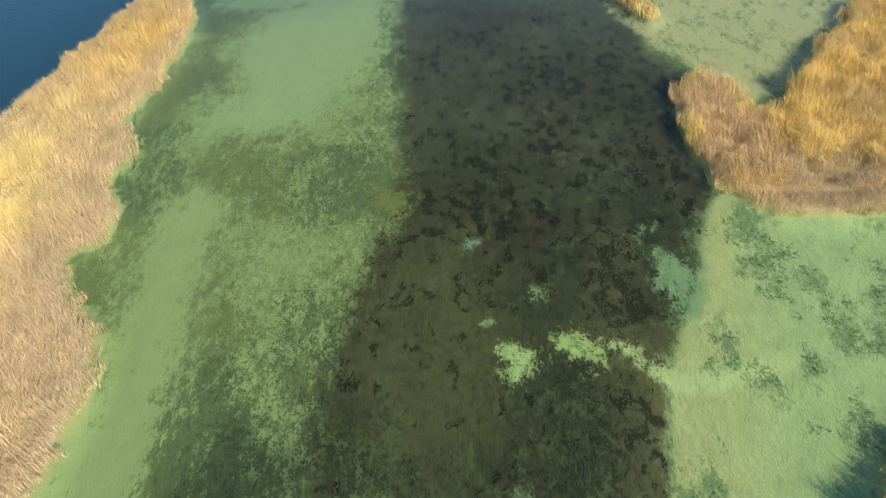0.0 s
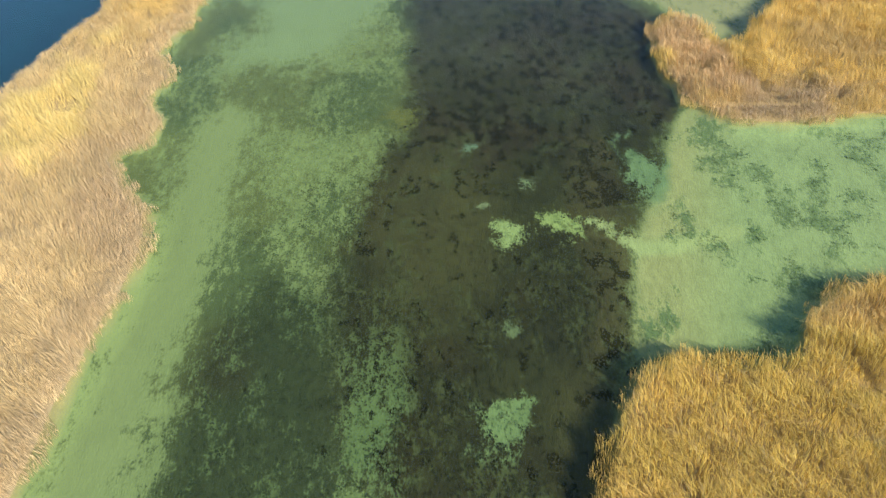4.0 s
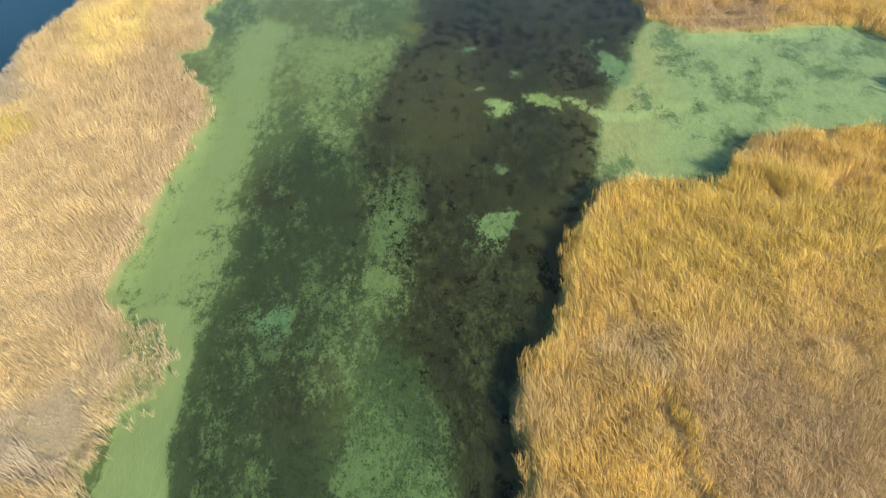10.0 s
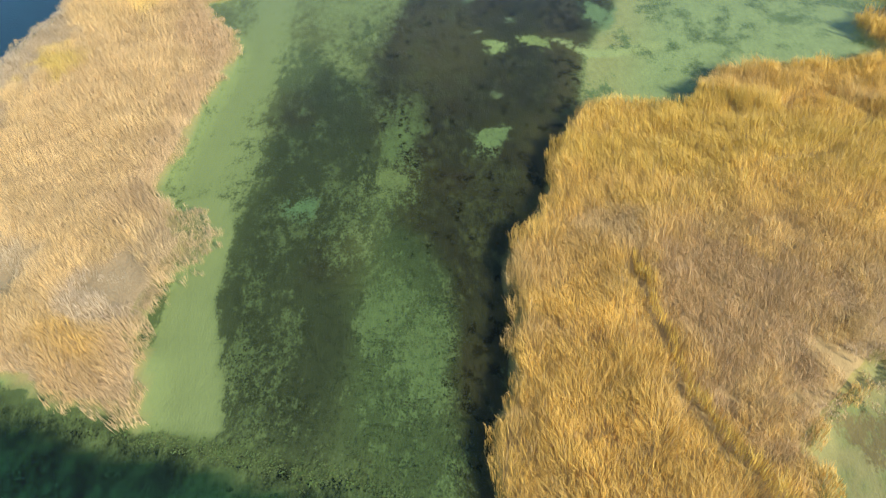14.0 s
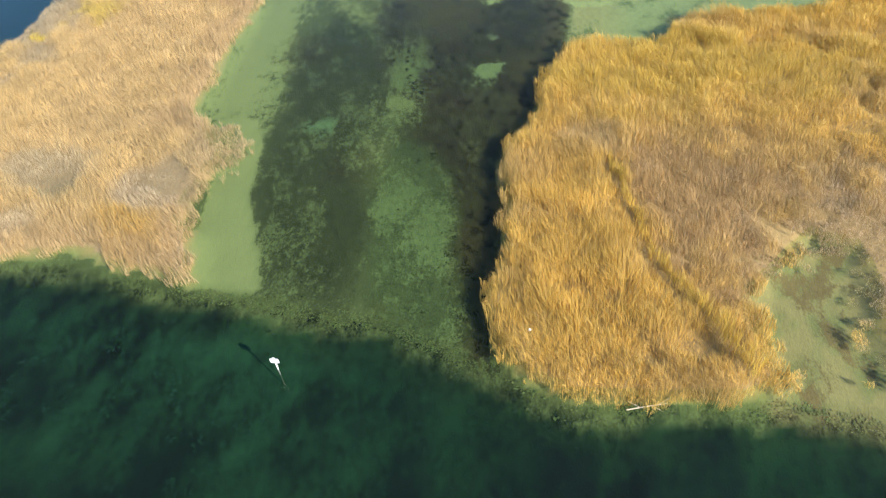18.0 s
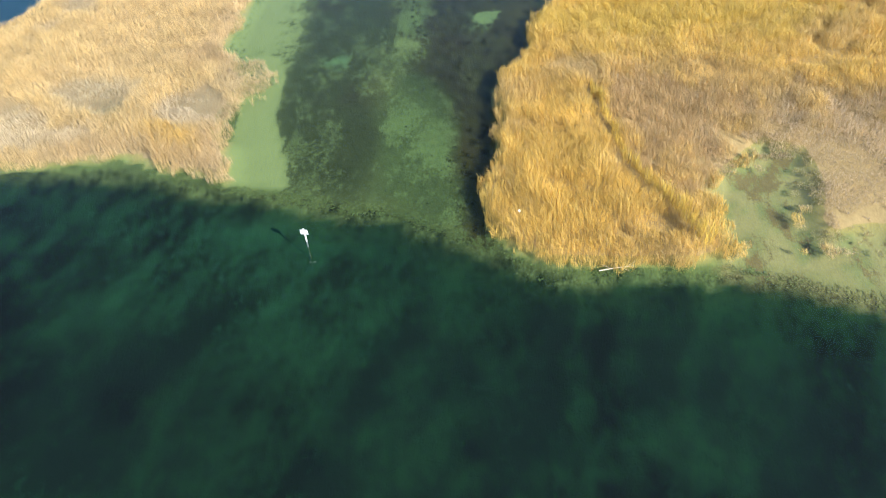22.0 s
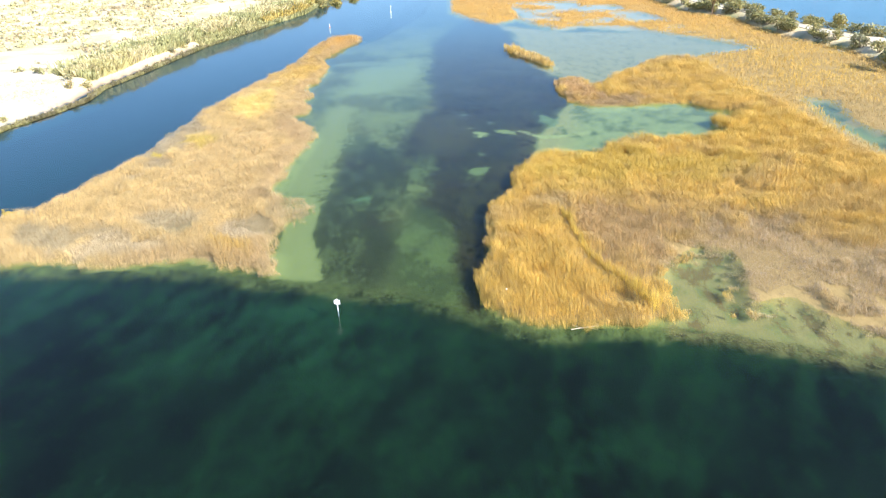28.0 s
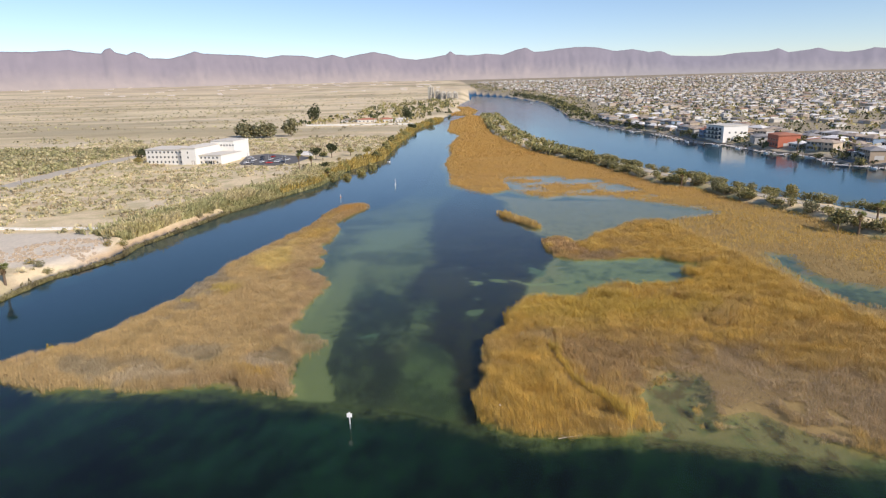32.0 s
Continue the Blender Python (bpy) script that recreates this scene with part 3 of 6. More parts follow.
    beyond = step(-0.7, -2.2, out)
    tone = blend(tone, plume, beyond)
    swirl = 0.5 * fbm((x - 0.5 * y) / 3, (y + 0.5 * x) / 8, 62) + 0.5 * fbm(x / 10, y / 7, 63)
    cover = np.where(out < 1.0, np.minimum(np.maximum(cover * step(-0.8, 1.0, out), np.clip(-(out + 0.4) / 1.5, -1, 0.1)), 1), cover)
    cover = cover + (0.24 - 2.4 * (swirl - 0.5) - 0.26 * step(-14, -3, out) - cover) * beyond
    speck = speck - 2 * deep
    soft = 0.13 + 0.06 * step(20, 40, y) * step(2, -8, dark) + 0.24 * step(1.4, -1.6, out)
    # open water's blue, scattered light and mirrored sky, is put into the bed's colour
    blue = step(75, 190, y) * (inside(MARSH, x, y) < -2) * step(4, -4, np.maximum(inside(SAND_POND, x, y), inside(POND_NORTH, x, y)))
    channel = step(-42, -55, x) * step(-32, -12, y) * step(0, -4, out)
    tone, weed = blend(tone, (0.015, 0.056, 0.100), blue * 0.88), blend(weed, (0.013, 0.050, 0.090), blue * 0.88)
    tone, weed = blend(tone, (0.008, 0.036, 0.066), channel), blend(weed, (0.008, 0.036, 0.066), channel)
    # stronger sky blue laid on the bed of the rippled eastern arm
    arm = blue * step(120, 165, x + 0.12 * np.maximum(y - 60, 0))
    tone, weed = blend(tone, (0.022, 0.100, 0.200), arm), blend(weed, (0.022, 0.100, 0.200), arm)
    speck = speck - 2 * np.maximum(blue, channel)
    marsh = np.maximum.reduce([inside(MARSH, x, y), inside(ISLAND_WEST, x, y), inside(NORTH_REEDS, x, y)])
    peat = step(-0.1, 0.9, marsh) * (z > -0.5)
    litter = np.zeros(x.shape + (3,)) + (0.33, 0.235, 0.10)
    litter = blend(litter, (0.30, 0.225, 0.12), step(-20, -32, x))
    litter = blend(litter, (0.40, 0.25, 0.085), step(95, 150, y))
    share = peat * (1 - step(0, 2, inside(MUD_FLAT, x, y)) * 0.9)
    tone = blend(tone, litter, share)
    cover = cover - 2 * share
    speck = speck - 2 * peat
    grain = np.where(out < -1, 0.8, grain)
    dry = step(0.2, 0.9, z) * ((inside(DESERT, x, y) > -3) | (inside(TOWN, x, y) > -3) | (inside(LEVEE, x, y) > -1))
    sand = np.zeros(x.shape + (3,)) + (0.72, 0.585, 0.37)
    sand = blend(sand, (0.50, 0.39, 0.25), step(0.5, 0.66, fbm(x / 60, y / 24, 71)) * 0.7)
    sand = blend(sand, (0.66, 0.56, 0.40), step(0.5, 0.62, fbm(x / 110, y / 30, 72)) * 0.7)
    sand = blend(sand, (0.46, 0.40, 0.22), step(0.50, 0.62, fbm(x / 9, y / 7, 73)) * 0.6 * step(900, 300, np.hypot(x, y)))
    sand = blend(sand, (0.50, 0.40, 0.29), step(1300, 3600, np.hypot(x, y)) * 0.6)
    sand = blend(sand, (0.34, 0.29, 0.17), step(0.52, 0.62, fbm(x / 420, y / 110, 74)) * step(420, 600, y) * 0.6)
    sand = blend(sand, (0.74, 0.62, 0.40), step(0.54, 0.62, fbm(x / 260, y / 70, 75)) * step(420, 600, y) * 0.7)
    sand = blend(sand, (0.66, 0.58, 0.46), step(-1, 2, inside([(-220, 40), (-118, 43), (-110, 52), (-106, 61), (-117, 82), (-160, 89), (-230, 92)], x, y)) * 0.95)
    sand = blend(sand, (0.27, 0.235, 0.17), step(0, 20, inside(TOWN, x, y)) * 0.75)
    scarp = step(2.6, 1.2, z) * step(-4, 0, inside(DESERT, x, y)) * step(45, 60, y) * step(135, 115, y)
    sand = blend(sand, (0.52, 0.38, 0.23), scarp)
    tone = blend(tone, sand, dry)
    cover, speck = cover - 3 * dry, speck - 3 * dry
    grain = np.where(dry > 0.5, 0.55, grain)
    return np.clip(tone, 0, 1), np.clip(weed, 0, 1), cover, soft, speck, grain


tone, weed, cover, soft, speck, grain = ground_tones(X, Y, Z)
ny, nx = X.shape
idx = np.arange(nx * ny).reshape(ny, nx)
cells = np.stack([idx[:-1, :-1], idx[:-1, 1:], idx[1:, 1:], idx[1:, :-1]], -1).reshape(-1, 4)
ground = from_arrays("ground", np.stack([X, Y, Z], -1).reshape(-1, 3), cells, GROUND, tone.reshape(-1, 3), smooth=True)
for name, field in (("grain", grain), ("cover", cover), ("soft", soft), ("speck", speck)):
    at = ground.data.attributes.new(name, "FLOAT", "POINT")
    at.data.foreach_set("value", field.astype(np.float32).ravel())
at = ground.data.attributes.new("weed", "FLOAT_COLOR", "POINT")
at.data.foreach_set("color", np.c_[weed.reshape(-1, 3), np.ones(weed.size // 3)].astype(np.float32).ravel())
tagged(ground, "green weedy river bed, mud and pale desert sand", "ground", kind="structure")


def z_at(x, y):
    return height(np.atleast_1d(np.asarray(x, float)), np.atleast_1d(np.asarray(y, float)))


bm = bmesh.new()
bmesh.ops.create_grid(bm, x_segments=1, y_segments=1, size=1)
for v in bm.verts:
    v.co = Vector((75 + v.co.x * 245, 780 + v.co.y * 1670, 0))
water = tagged(part("water", bm, WATER), "clear calm green and blue river water", "water", kind="structure")


# ---- far ranges ----
def mountain_range(name, radius, lift, peaks, rough, colour, seed):
    """A ridge in an arc: its skyline rises at the named bearings (degrees right of +y), with gullies down its flank."""
    bearing = np.linspace(-62, 62, 900)
    sky_line = np.interp(bearing, [p[0] for p in peaks], [p[1] for p in peaks])
    sky_line = sky_line + rough * (fbm(bearing * 1.1, bearing * 0, seed, 6) - 0.5) * 2 + rough * 0.6 * np.abs(fbm(bearing * 2.7, bearing * 0 + 5, seed + 9, 4) - 0.5)
    rows = 26
    verts, tones = [], []
    for k in range(rows):
        f = k / (rows - 1)
        gully = fbm(bearing * 1.3 + 0.6 * f, f * 3.0 + bearing * 0.02, seed + 20, 4)
        h = lift + (sky_line - lift) * f ** 1.5 * (1 - 0.12 * (gully - 0.5) * (1 - f) * 2)
        spur = 1 - 2 * np.abs(fbm(bearing * 1.7 + 0.9 * f, bearing * 0 + f * 1.6, seed + 25, 5) - 0.5)
        rad = radius - 560 * (1 - f) - 150 * (spur - 0.8) * f * (1.15 - f)
        a = np.radians(bearing)
        verts.append(np.c_[rad * np.sin(a), -60 + rad * np.cos(a), h])
        # haze put into the colour: paler towards the foot; bluer to the east
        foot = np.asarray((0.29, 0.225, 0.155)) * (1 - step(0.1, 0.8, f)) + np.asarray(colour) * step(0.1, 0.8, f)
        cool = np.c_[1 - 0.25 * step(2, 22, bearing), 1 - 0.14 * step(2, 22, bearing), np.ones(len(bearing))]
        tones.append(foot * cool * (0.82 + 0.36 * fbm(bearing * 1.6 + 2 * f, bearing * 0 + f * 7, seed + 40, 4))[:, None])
    back = verts[-1] + (0, 120, 0)
    back[:, 2] = lift
    verts.append(back)
    tones.append(tones[-1])
    n = len(bearing)
    ids = np.arange(n * (rows + 1)).reshape(rows + 1, n)
    quads = np.stack([ids[:-1, :-1], ids[:-1, 1:], ids[1:, 1:], ids[1:, :-1]], -1).reshape(-1, 4)
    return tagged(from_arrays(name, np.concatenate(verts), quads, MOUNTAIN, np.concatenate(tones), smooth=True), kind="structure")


# bearing, height over the river in metres
WEST_RANGE = [(-62, 270)] + [(-34.1, 280), (-32.3, 280), (-30.5, 287), (-29.7, 294), (-28.6, 277), (-27.5, 271), (-27.2, 297), (-26.8, 304), (-26.5, 277), (-25.7, 263), (-25.2, 280), (-24.6, 270), (-24.1, 242), (-22.6, 238), (-21.7, 254), (-20.6, 281), (-20.0, 267), (-18.2, 259), (-16.4, 253), (-15.0, 237), (-13.6, 250), (-11.7, 244), (-10.7, 228), (-9.3, 248), (-8.3, 225), (-7.1, 245), (-5.8, 261), (-4.4, 240), (-3.4, 216), (-2.1, 203), (-0.9, 212), (0.6, 231)]
EAST_RANGE = [(1.0, 257), (1.4, 230), (2.6, 223), (4.1, 231), (5.6, 221), (6.8, 251), (7.6, 264), (8.3, 233), (9.5, 237), (10.5, 249), (11.9, 256), (13.8, 248), (15.2, 222), (16.6, 229), (18.0, 207), (18.9, 211), (19.8, 180), (21.6, 172), (23.7, 169), (24.5, 180), (25.8, 183), (27.0, 185), (27.7, 200), (28.4, 174), (29.7, 183), (30.4, 193), (31.2, 171), (32.3, 161), (33.3, 169), (34.0, 182), (34.6, 177)] + [(62, 160)]
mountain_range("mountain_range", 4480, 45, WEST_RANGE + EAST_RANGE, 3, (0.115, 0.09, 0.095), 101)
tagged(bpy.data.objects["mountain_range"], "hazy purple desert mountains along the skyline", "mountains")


# ---- reeds: straw-coloured blades in their thousands ----
def tussocks(x, y):
    """Mounds of matted reeds, two to four metres across, from 0 to 1."""
    return 0.62 * fbm(x / 3.4, y / 2.6, 205, 2) + 0.38 * vnoise(x / 1.3, y / 1.3, 208)


def lean_field(x, y):
    """The way in which the reeds lie, in radians, and how far they lean: down from each mound's top."""
    a = radians(115) + 2.2 * (fbm(x / 16, y / 16, 201) - 0.5) + 1.6 * (fbm(x / 4, y / 4, 202) - 0.5)
    e = 0.3
    gx_, gy_ = (tussocks(x + e, y) - tussocks(x - e, y)) / (2 * e), (tussocks(x, y + e) - tussocks(x, y - e)) / (2 * e)
    vx, vy = 0.6 * np.cos(a) - 1.3 * gx_, 0.6 * np.sin(a) - 1.3 * gy_
    return np.arctan2(vy, vx), 0.7 * np.clip(np.hypot(vx, vy), 0.2, 0.9) * np.where(np.abs(ridge(x, y) - 0.6) < 0.9, 0.35, 1)


def ridge(x, y):
    """Metres east of the crest line (negative: west), far off: large."""
    dist = np.full(x.shape, 1e9)
    x = x + 1.6 * (fbm(x / 2.5, y / 2.5, 206, 2) - 0.5)
    for (ax, ay), (bx, by) in zip(RIDGE, RIDGE[1:]):
        t = np.clip(((x - ax) * (bx - ax) + (y - ay) * (by - ay)) / ((bx - ax) ** 2 + (by - ay) ** 2), 0, 1)
        d = np.hypot(x - ax - t * (bx - ax), y - ay - t * (by - ay)) * np.where(x - ax - t * (bx - ax) > 0, 1, -1)
        dist = np.where(np.abs(d) < np.abs(dist), d, dist)
    return dist


RIDGE = [(16.0, -13.5), (16.9, -20.1), (17.4, -26.8), (18.2, -30.5), (19.3, -33.9), (21.7, -38.0), (23.0, -42.5)]


def reed_look(x, y):
    """Colour and height of the reeds at each place."""
    n1, n2, n3 = fbm(x / 18, y / 10, 211), fbm(x / 3.2, y / 3.2, 212), fbm(x / 30, y / 30, 213)
    wx, wy = 9 * (fbm(x / 6, y / 6, 215) - 0.5), 9 * (fbm(x / 6, y / 6, 216) - 0.5)
    tone = np.zeros(x.shape + (3,)) + (0.57, 0.37, 0.092)
    tone = blend(tone, (0.60, 0.40, 0.10), step(0.45, 0.6, n1) * 0.8)
    tone = blend(tone, (0.50, 0.34, 0.125), step(0.5, 0.35, n1) * 0.7)
    h = (1.3 + 0.9 * n3 + 0.5 * (n2 - 0.5)) * (0.72 + 0.62 * fbm(x / 11, y / 6, 214, 3)) * (0.42 + 1.2 * tussocks(x, y))
    tone = blend(tone, (0.60, 0.445, 0.225), step(-20, -32, x) * step(95, 60, y) * 0.75)
    for cx, cy, rx, ry, colour, share, k in ((26, -20, 9, 13, (0.41, 0.272, 0.13), 0.85, 0.7), (43, -45, 9, 5, (0.40, 0.30, 0.17), 0.95, 0.5), (42, -34, 5, 9, (0.40, 0.30, 0.17), 0.95, 0.4), (24, -5, 10, 5, (0.56, 0.38, 0.11), 0.7, 1.0), (17, -8, 4, 3, (0.52, 0.39, 0.20), 0.6, 0.8), (44, -30, 14, 12, (0.43, 0.32, 0.19), 0.95, 0.55), (60, -40, 22, 12, (0.43, 0.32, 0.19), 0.95, 0.55), (40, 49, 8, 5, (0.36, 0.25, 0.14), 0.9, 0.7),
                                             (33, 60, 6, 11, (0.50, 0.32, 0.15), 0.9, 0.9), (-52, -13, 7, 4, (0.42, 0.36, 0.24), 0.75, 0.4), (-37, -17, 5, 4, (0.48, 0.40, 0.28), 0.75, 0.5), (-70, -17, 9, 4.5, (0.40, 0.34, 0.22), 0.75, 0.4),
                                             (-30, -10, 5, 7, (0.34, 0.26, 0.13), 0.9, 0.6), (-66, 28, 4.5, 20, (0.40, 0.33, 0.22), 0.9, 0.45), (-46, 20, 16, 22, (0.59, 0.425, 0.20), 0.7, 0.95), (-54, 55, 5.5, 14, (0.66, 0.50, 0.17), 0.9, 1.35), (-60, 26, 4, 5, (0.64, 0.48, 0.11), 0.8, 1.1),
                                             (-41, 36, 5, 10, (0.50, 0.35, 0.18), 0.8, 0.9), (-40, 126, 8, 14, (0.56, 0.32, 0.08), 0.9, 1.3), (-56, -22, 9, 4, (0.58, 0.47, 0.30), 0.85, 0.6), (-32, -8, 5, 6, (0.50, 0.38, 0.20), 0.8, 0.75), (-48.5, -17, 2.2, 3, (0.24, 0.22, 0.13), 0.9, 0.3), (-36, -14.5, 2.6, 1.6, (0.26, 0.22, 0.13), 0.85, 0.3), (-64.5, 19, 1.8, 1.4, (0.66, 0.50, 0.07), 0.95, 1.1), (-37, -26, 7, 5, (0.58, 0.38, 0.11), 0.9, 1.15), (95, 20, 14, 26, (0.38, 0.27, 0.13), 0.8, 0.7),
                                             (64, 20, 22, 16, (0.60, 0.39, 0.075), 0.7, 1.1), (10, -33, 9, 13, (0.62, 0.40, 0.085), 0.85, 1.15), (30, 4, 26, 9, (0.55, 0.385, 0.075), 0.8, 1.15), (8, 170, 9, 14, (0.52, 0.35, 0.08), 0.9, 1.4), (6, 270, 14, 40, (0.5, 0.33, 0.08), 0.9, 1.3)):
        spot = step(1.25, 0.6, np.hypot((x + wx - cx) / rx, (y + wy - cy) / ry) + 1.3 * (n2 - 0.5)) * share
        tone = blend(tone, colour, spot)
        h = h * (1 + (k - 1) * spot)
    far = step(110, 180, y)
    tone = blend(tone, (0.55, 0.33, 0.10), far * 0.65)
    dist = ridge(x, y)
    near = np.abs(dist) < 4
    crest = near & (dist > -0.1) & (dist < 0.8 + 1.2 * (n2 - 0.5) + 0.6 * step(-28, -36, y))
    gap = near & (dist <= -0.1) & (dist > -0.5 - 0.5 * step(-16, -36, y) - 3.0 * (n2 - 0.45)) & (y < -13)
    tone = np.where(crest[..., None], blend(tone, (0.62, 0.43, 0.08), np.full(x.shape, 0.85)), tone)
    h = np.where(crest, np.maximum(h, 1.15) * (1.0 + 0.35 * step(-20, -34, y)), np.where(gap, h * 0.6, h))
    # folds across the northern half of the island, where the reeds have been pushed over in rows
    fold = fbm((x + 0.4 * y) / 15, (y - 0.25 * x) / 7, 217, 2) - 0.5
    folds = step(22, 34, x) * step(-16, -8, y) * step(100, 80, y)
    h = h * (1 + folds * (0.45 * step(0.02, 0.06, fold) * step(0.14, 0.08, fold) - 0.6 * step(-0.05, -0.02, fold) * step(0.02, 0.0, fold)))
    for cx, cy, r in ((19.8, -40.2, 2.0), (15.6, -41.6, 1.0), (3.6, -17.9, 1.1), (10.8, -24.0, 0.7), (8.4, -33.5, 0.6), (13, -35, 0.7), (11.5, -38.5, 0.6), (6, -28, 0.5), (21.5, -30, 0.7), (38, -24, 1.4), (-53, 54, 2.2), (62, 33, 2.5), (7, 176, 5), (80, -30, 3)):
        h = h * (1 - 0.75 * step(r * 1.4, r * 0.6, np.hypot((x - cx), (y - cy) * 1.3)))
    return tone, np.maximum(h, 0.35)


def reed_places(outline, holes, box_, count, rng, ragged=2.0, keep=None):
    x0, x1, y0, y1 = box_
    x, y = rng.uniform(x0, x1, count), rng.uniform(y0, y1, count)
    wx, wy = ragged * 2 * (fbm(x / 2.4, y / 2.4, 231) - 0.5), ragged * 2 * (fbm(x / 2.4, y / 2.4, 232) - 0.5)
    wx, wy = wx + 0.9 * (vnoise(x / 0.7, y / 0.7, 233) - 0.5), wy + 0.9 * (vnoise(x / 0.7, y / 0.7, 234) - 0.5)
    ok = inside(outline, x + wx, y + wy) > 0
    for hole in holes:
        ok &= inside(hole, x + wx, y + wy) < 0
    if keep is not None:
        ok &= keep(x, y)
    return x[ok], y[ok]


def reed_bed(name, x, y, width, rng, label, tall=1.0, outline=None, even=1.0, mat=None):
    """One bed of reeds: a bent, tapered blade at each place."""
    n = len(x)
    tone, h = reed_look(x, y)
    h = h * rng.uniform(0.55, 1.25, n) * tall
    a, lean = lean_field(x, y)
    a = a + rng.normal(0, 0.6, n)
    lean = lean * rng.uniform(0.4, 1.5, n)
    if outline is not None:
        brink = step(1.6, 0.2, inside(outline, x, y))
        h, lean = h * (1 - 0.25 * brink), lean * (1 - 0.5 * brink)
        if outline is ISLAND_WEST:
            tone = blend(tone, (0.44, 0.31, 0.165), 0.65 * step(6.5, 1.5, inside(outline, x, y) + 5 * (fbm(x / 4, y / 4, 218, 2) - 0.5)) * step(-62, -48, x))
    turn = rng.uniform(0, math.pi, n)
    w = width * rng.uniform(0.6, 1.4, n)
    z0 = np.maximum(z_at(x, y), -0.25) - 0.05
    dx, dy = np.cos(a) * lean * h, np.sin(a) * lean * h
    sx, sy = np.cos(turn) * w / 2, np.sin(turn) * w / 2
    up = h * (1 - 0.25 * lean)
    droop = np.clip(lean * rng.uniform(0.2, 1.2, n), 0, 0.9) * h * 0.35
    v = np.empty((n, 4, 3), np.float32)
    v[:, 0] = np.c_[x, y, z0]
    v[:, 1] = np.c_[x + 0.40 * dx + sx, y + 0.40 * dy + sy, z0 + 0.70 * up]
    v[:, 2] = np.c_[x + 1.15 * dx, y + 1.15 * dy, z0 + up - droop]
    v[:, 3] = np.c_[x + 0.40 * dx - sx, y + 0.40 * dy - sy, z0 + 0.70 * up]
    quads = np.arange(n * 4).reshape(n, 4)
    tone = tone * (1 + even * rng.uniform(-0.11, 0.11, (n, 1))) * (1 + even * (0.56 * fbm(x / 2.2, y / 2.2, 221, 3) - 0.28))[:, None]
    grey = rng.random(n) < 0.08 * even
    tone[grey] = tone[grey] * 0.45 + np.array((0.30, 0.25, 0.18)) * 0.5
    tones = np.repeat(tone[:, None], 4, 1)
    return tagged(from_arrays(name, v.reshape(-1, 3), quads, mat or REED, tones.reshape(-1, 3)), label, "reeds", kind="stuff")


rng = np.random.default_rng(7)
sparse_mud = lambda x, y: (inside(MUD_FLAT, x, y) < 0) | (fbm(x / 2, y / 2, 240) > 0.66)
near_marsh = lambda x, y: ((ridge(x, y) > 0) | (ridge(x, y) < -0.3 - 0.4 * step(-18, -36, y)) | (y > -14) | (vnoise(x / 1.5, y / 1.5, 243) > 0.45)) & ((inside(MUD_FLAT, x, y) < 20 * (fbm(x / 3, y / 3, 241) - 0.5)) | (vnoise(x / 0.8, y / 0.8, 240) > 0.93 - 0.16 * (x > 35) + 0.05 * np.maximum(inside(MUD_FLAT, x, y) - 2, 0) * (x < 35))) & ((np.hypot((x - 47) / 9, (y + 44) / 7) > 1) | (fbm(x / 2, y / 2, 240) > 0.52)) & (x < 84 - 0.10 * y)
X1, Y1 = reed_places(MARSH, [POND_EAST], (0, 92, -66, 108), 1050000, rng, keep=near_marsh)
reed_bed("golden_reed_bed", X1, Y1, 0.034, rng, "dense golden dry reeds leaning over the water's edge", outline=MARSH)
X2, Y2 = reed_places(ISLAND_WEST, [], (-98, -22, -36, 142), 820000, rng, keep=lambda x, y: (y < -24) | (y > -2) | (x < -36) | (inside(ISLAND_WEST, x, y) > 4.0 * (vnoise(x / 0.8, y / 0.8, 242) - 0.3)))
reed_bed("straw_reed_island", X2, Y2, 0.034, rng, "long island of pale straw and golden dry reeds", 0.8, outline=ISLAND_WEST)
X3, Y3 = reed_places(MARSH, [POND_EAST], (0, 150, -68, 300), 230000, rng, keep=lambda x, y: ((y > 108) | (x >= 84 - 0.10 * y)) & (pond_islands(x, y) > 0) & ((fbm(x / 14, y / 9, 250) > 0.32) | (y < 108) | (y > 190)))
reed_bed("orange_marsh_reeds", X3, Y3, 0.11, rng, "orange-brown marsh reeds below the levee", 0.65, even=0.3, mat=REED_FAR)
X4, Y4 = reed_places(MARSH, [], (-10, 100, 300, 860), 110000, rng, ragged=4)
reed_bed("distant_marsh_reeds", X4, Y4, 0.42, rng, "distant orange reeds along the channel", 0.8, even=0.25, mat=REED_FAR)
X7, Y7 = reed_places(MUD_FLAT, [], (25, 54, -54, -24), 60000, rng, keep=lambda x, y: (0.6 * vnoise(x / 1.3, y / 1.3, 244) + 0.4 * fbm(x / 4, y / 4, 245) > 0.47 + 0.075 * np.maximum(-inside(MARSH, x, y), 0) - 0.05 * (x > 36)) & (y > -49))
reed_bed("broken_mud_reeds", X7, Y7, 0.05, rng, "broken brown reeds scattered over the mud flat", 0.55)
X5, Y5 = reed_places(ISLET, [], (15, 34, 84, 118), 9000, rng, ragged=0.6)
reed_bed("small_reed_islet", X5, Y5, 0.12, rng, "narrow islet of brown reeds in open water")
X6, Y6 = reed_places(NORTH_REEDS, [], (5, 70, 840, 1190), 9000, rng, ragged=5)
reed_bed("farthest_reeds", X6, Y6, 1.2, rng, "orange reeds at the end of the side channel", 1.2)


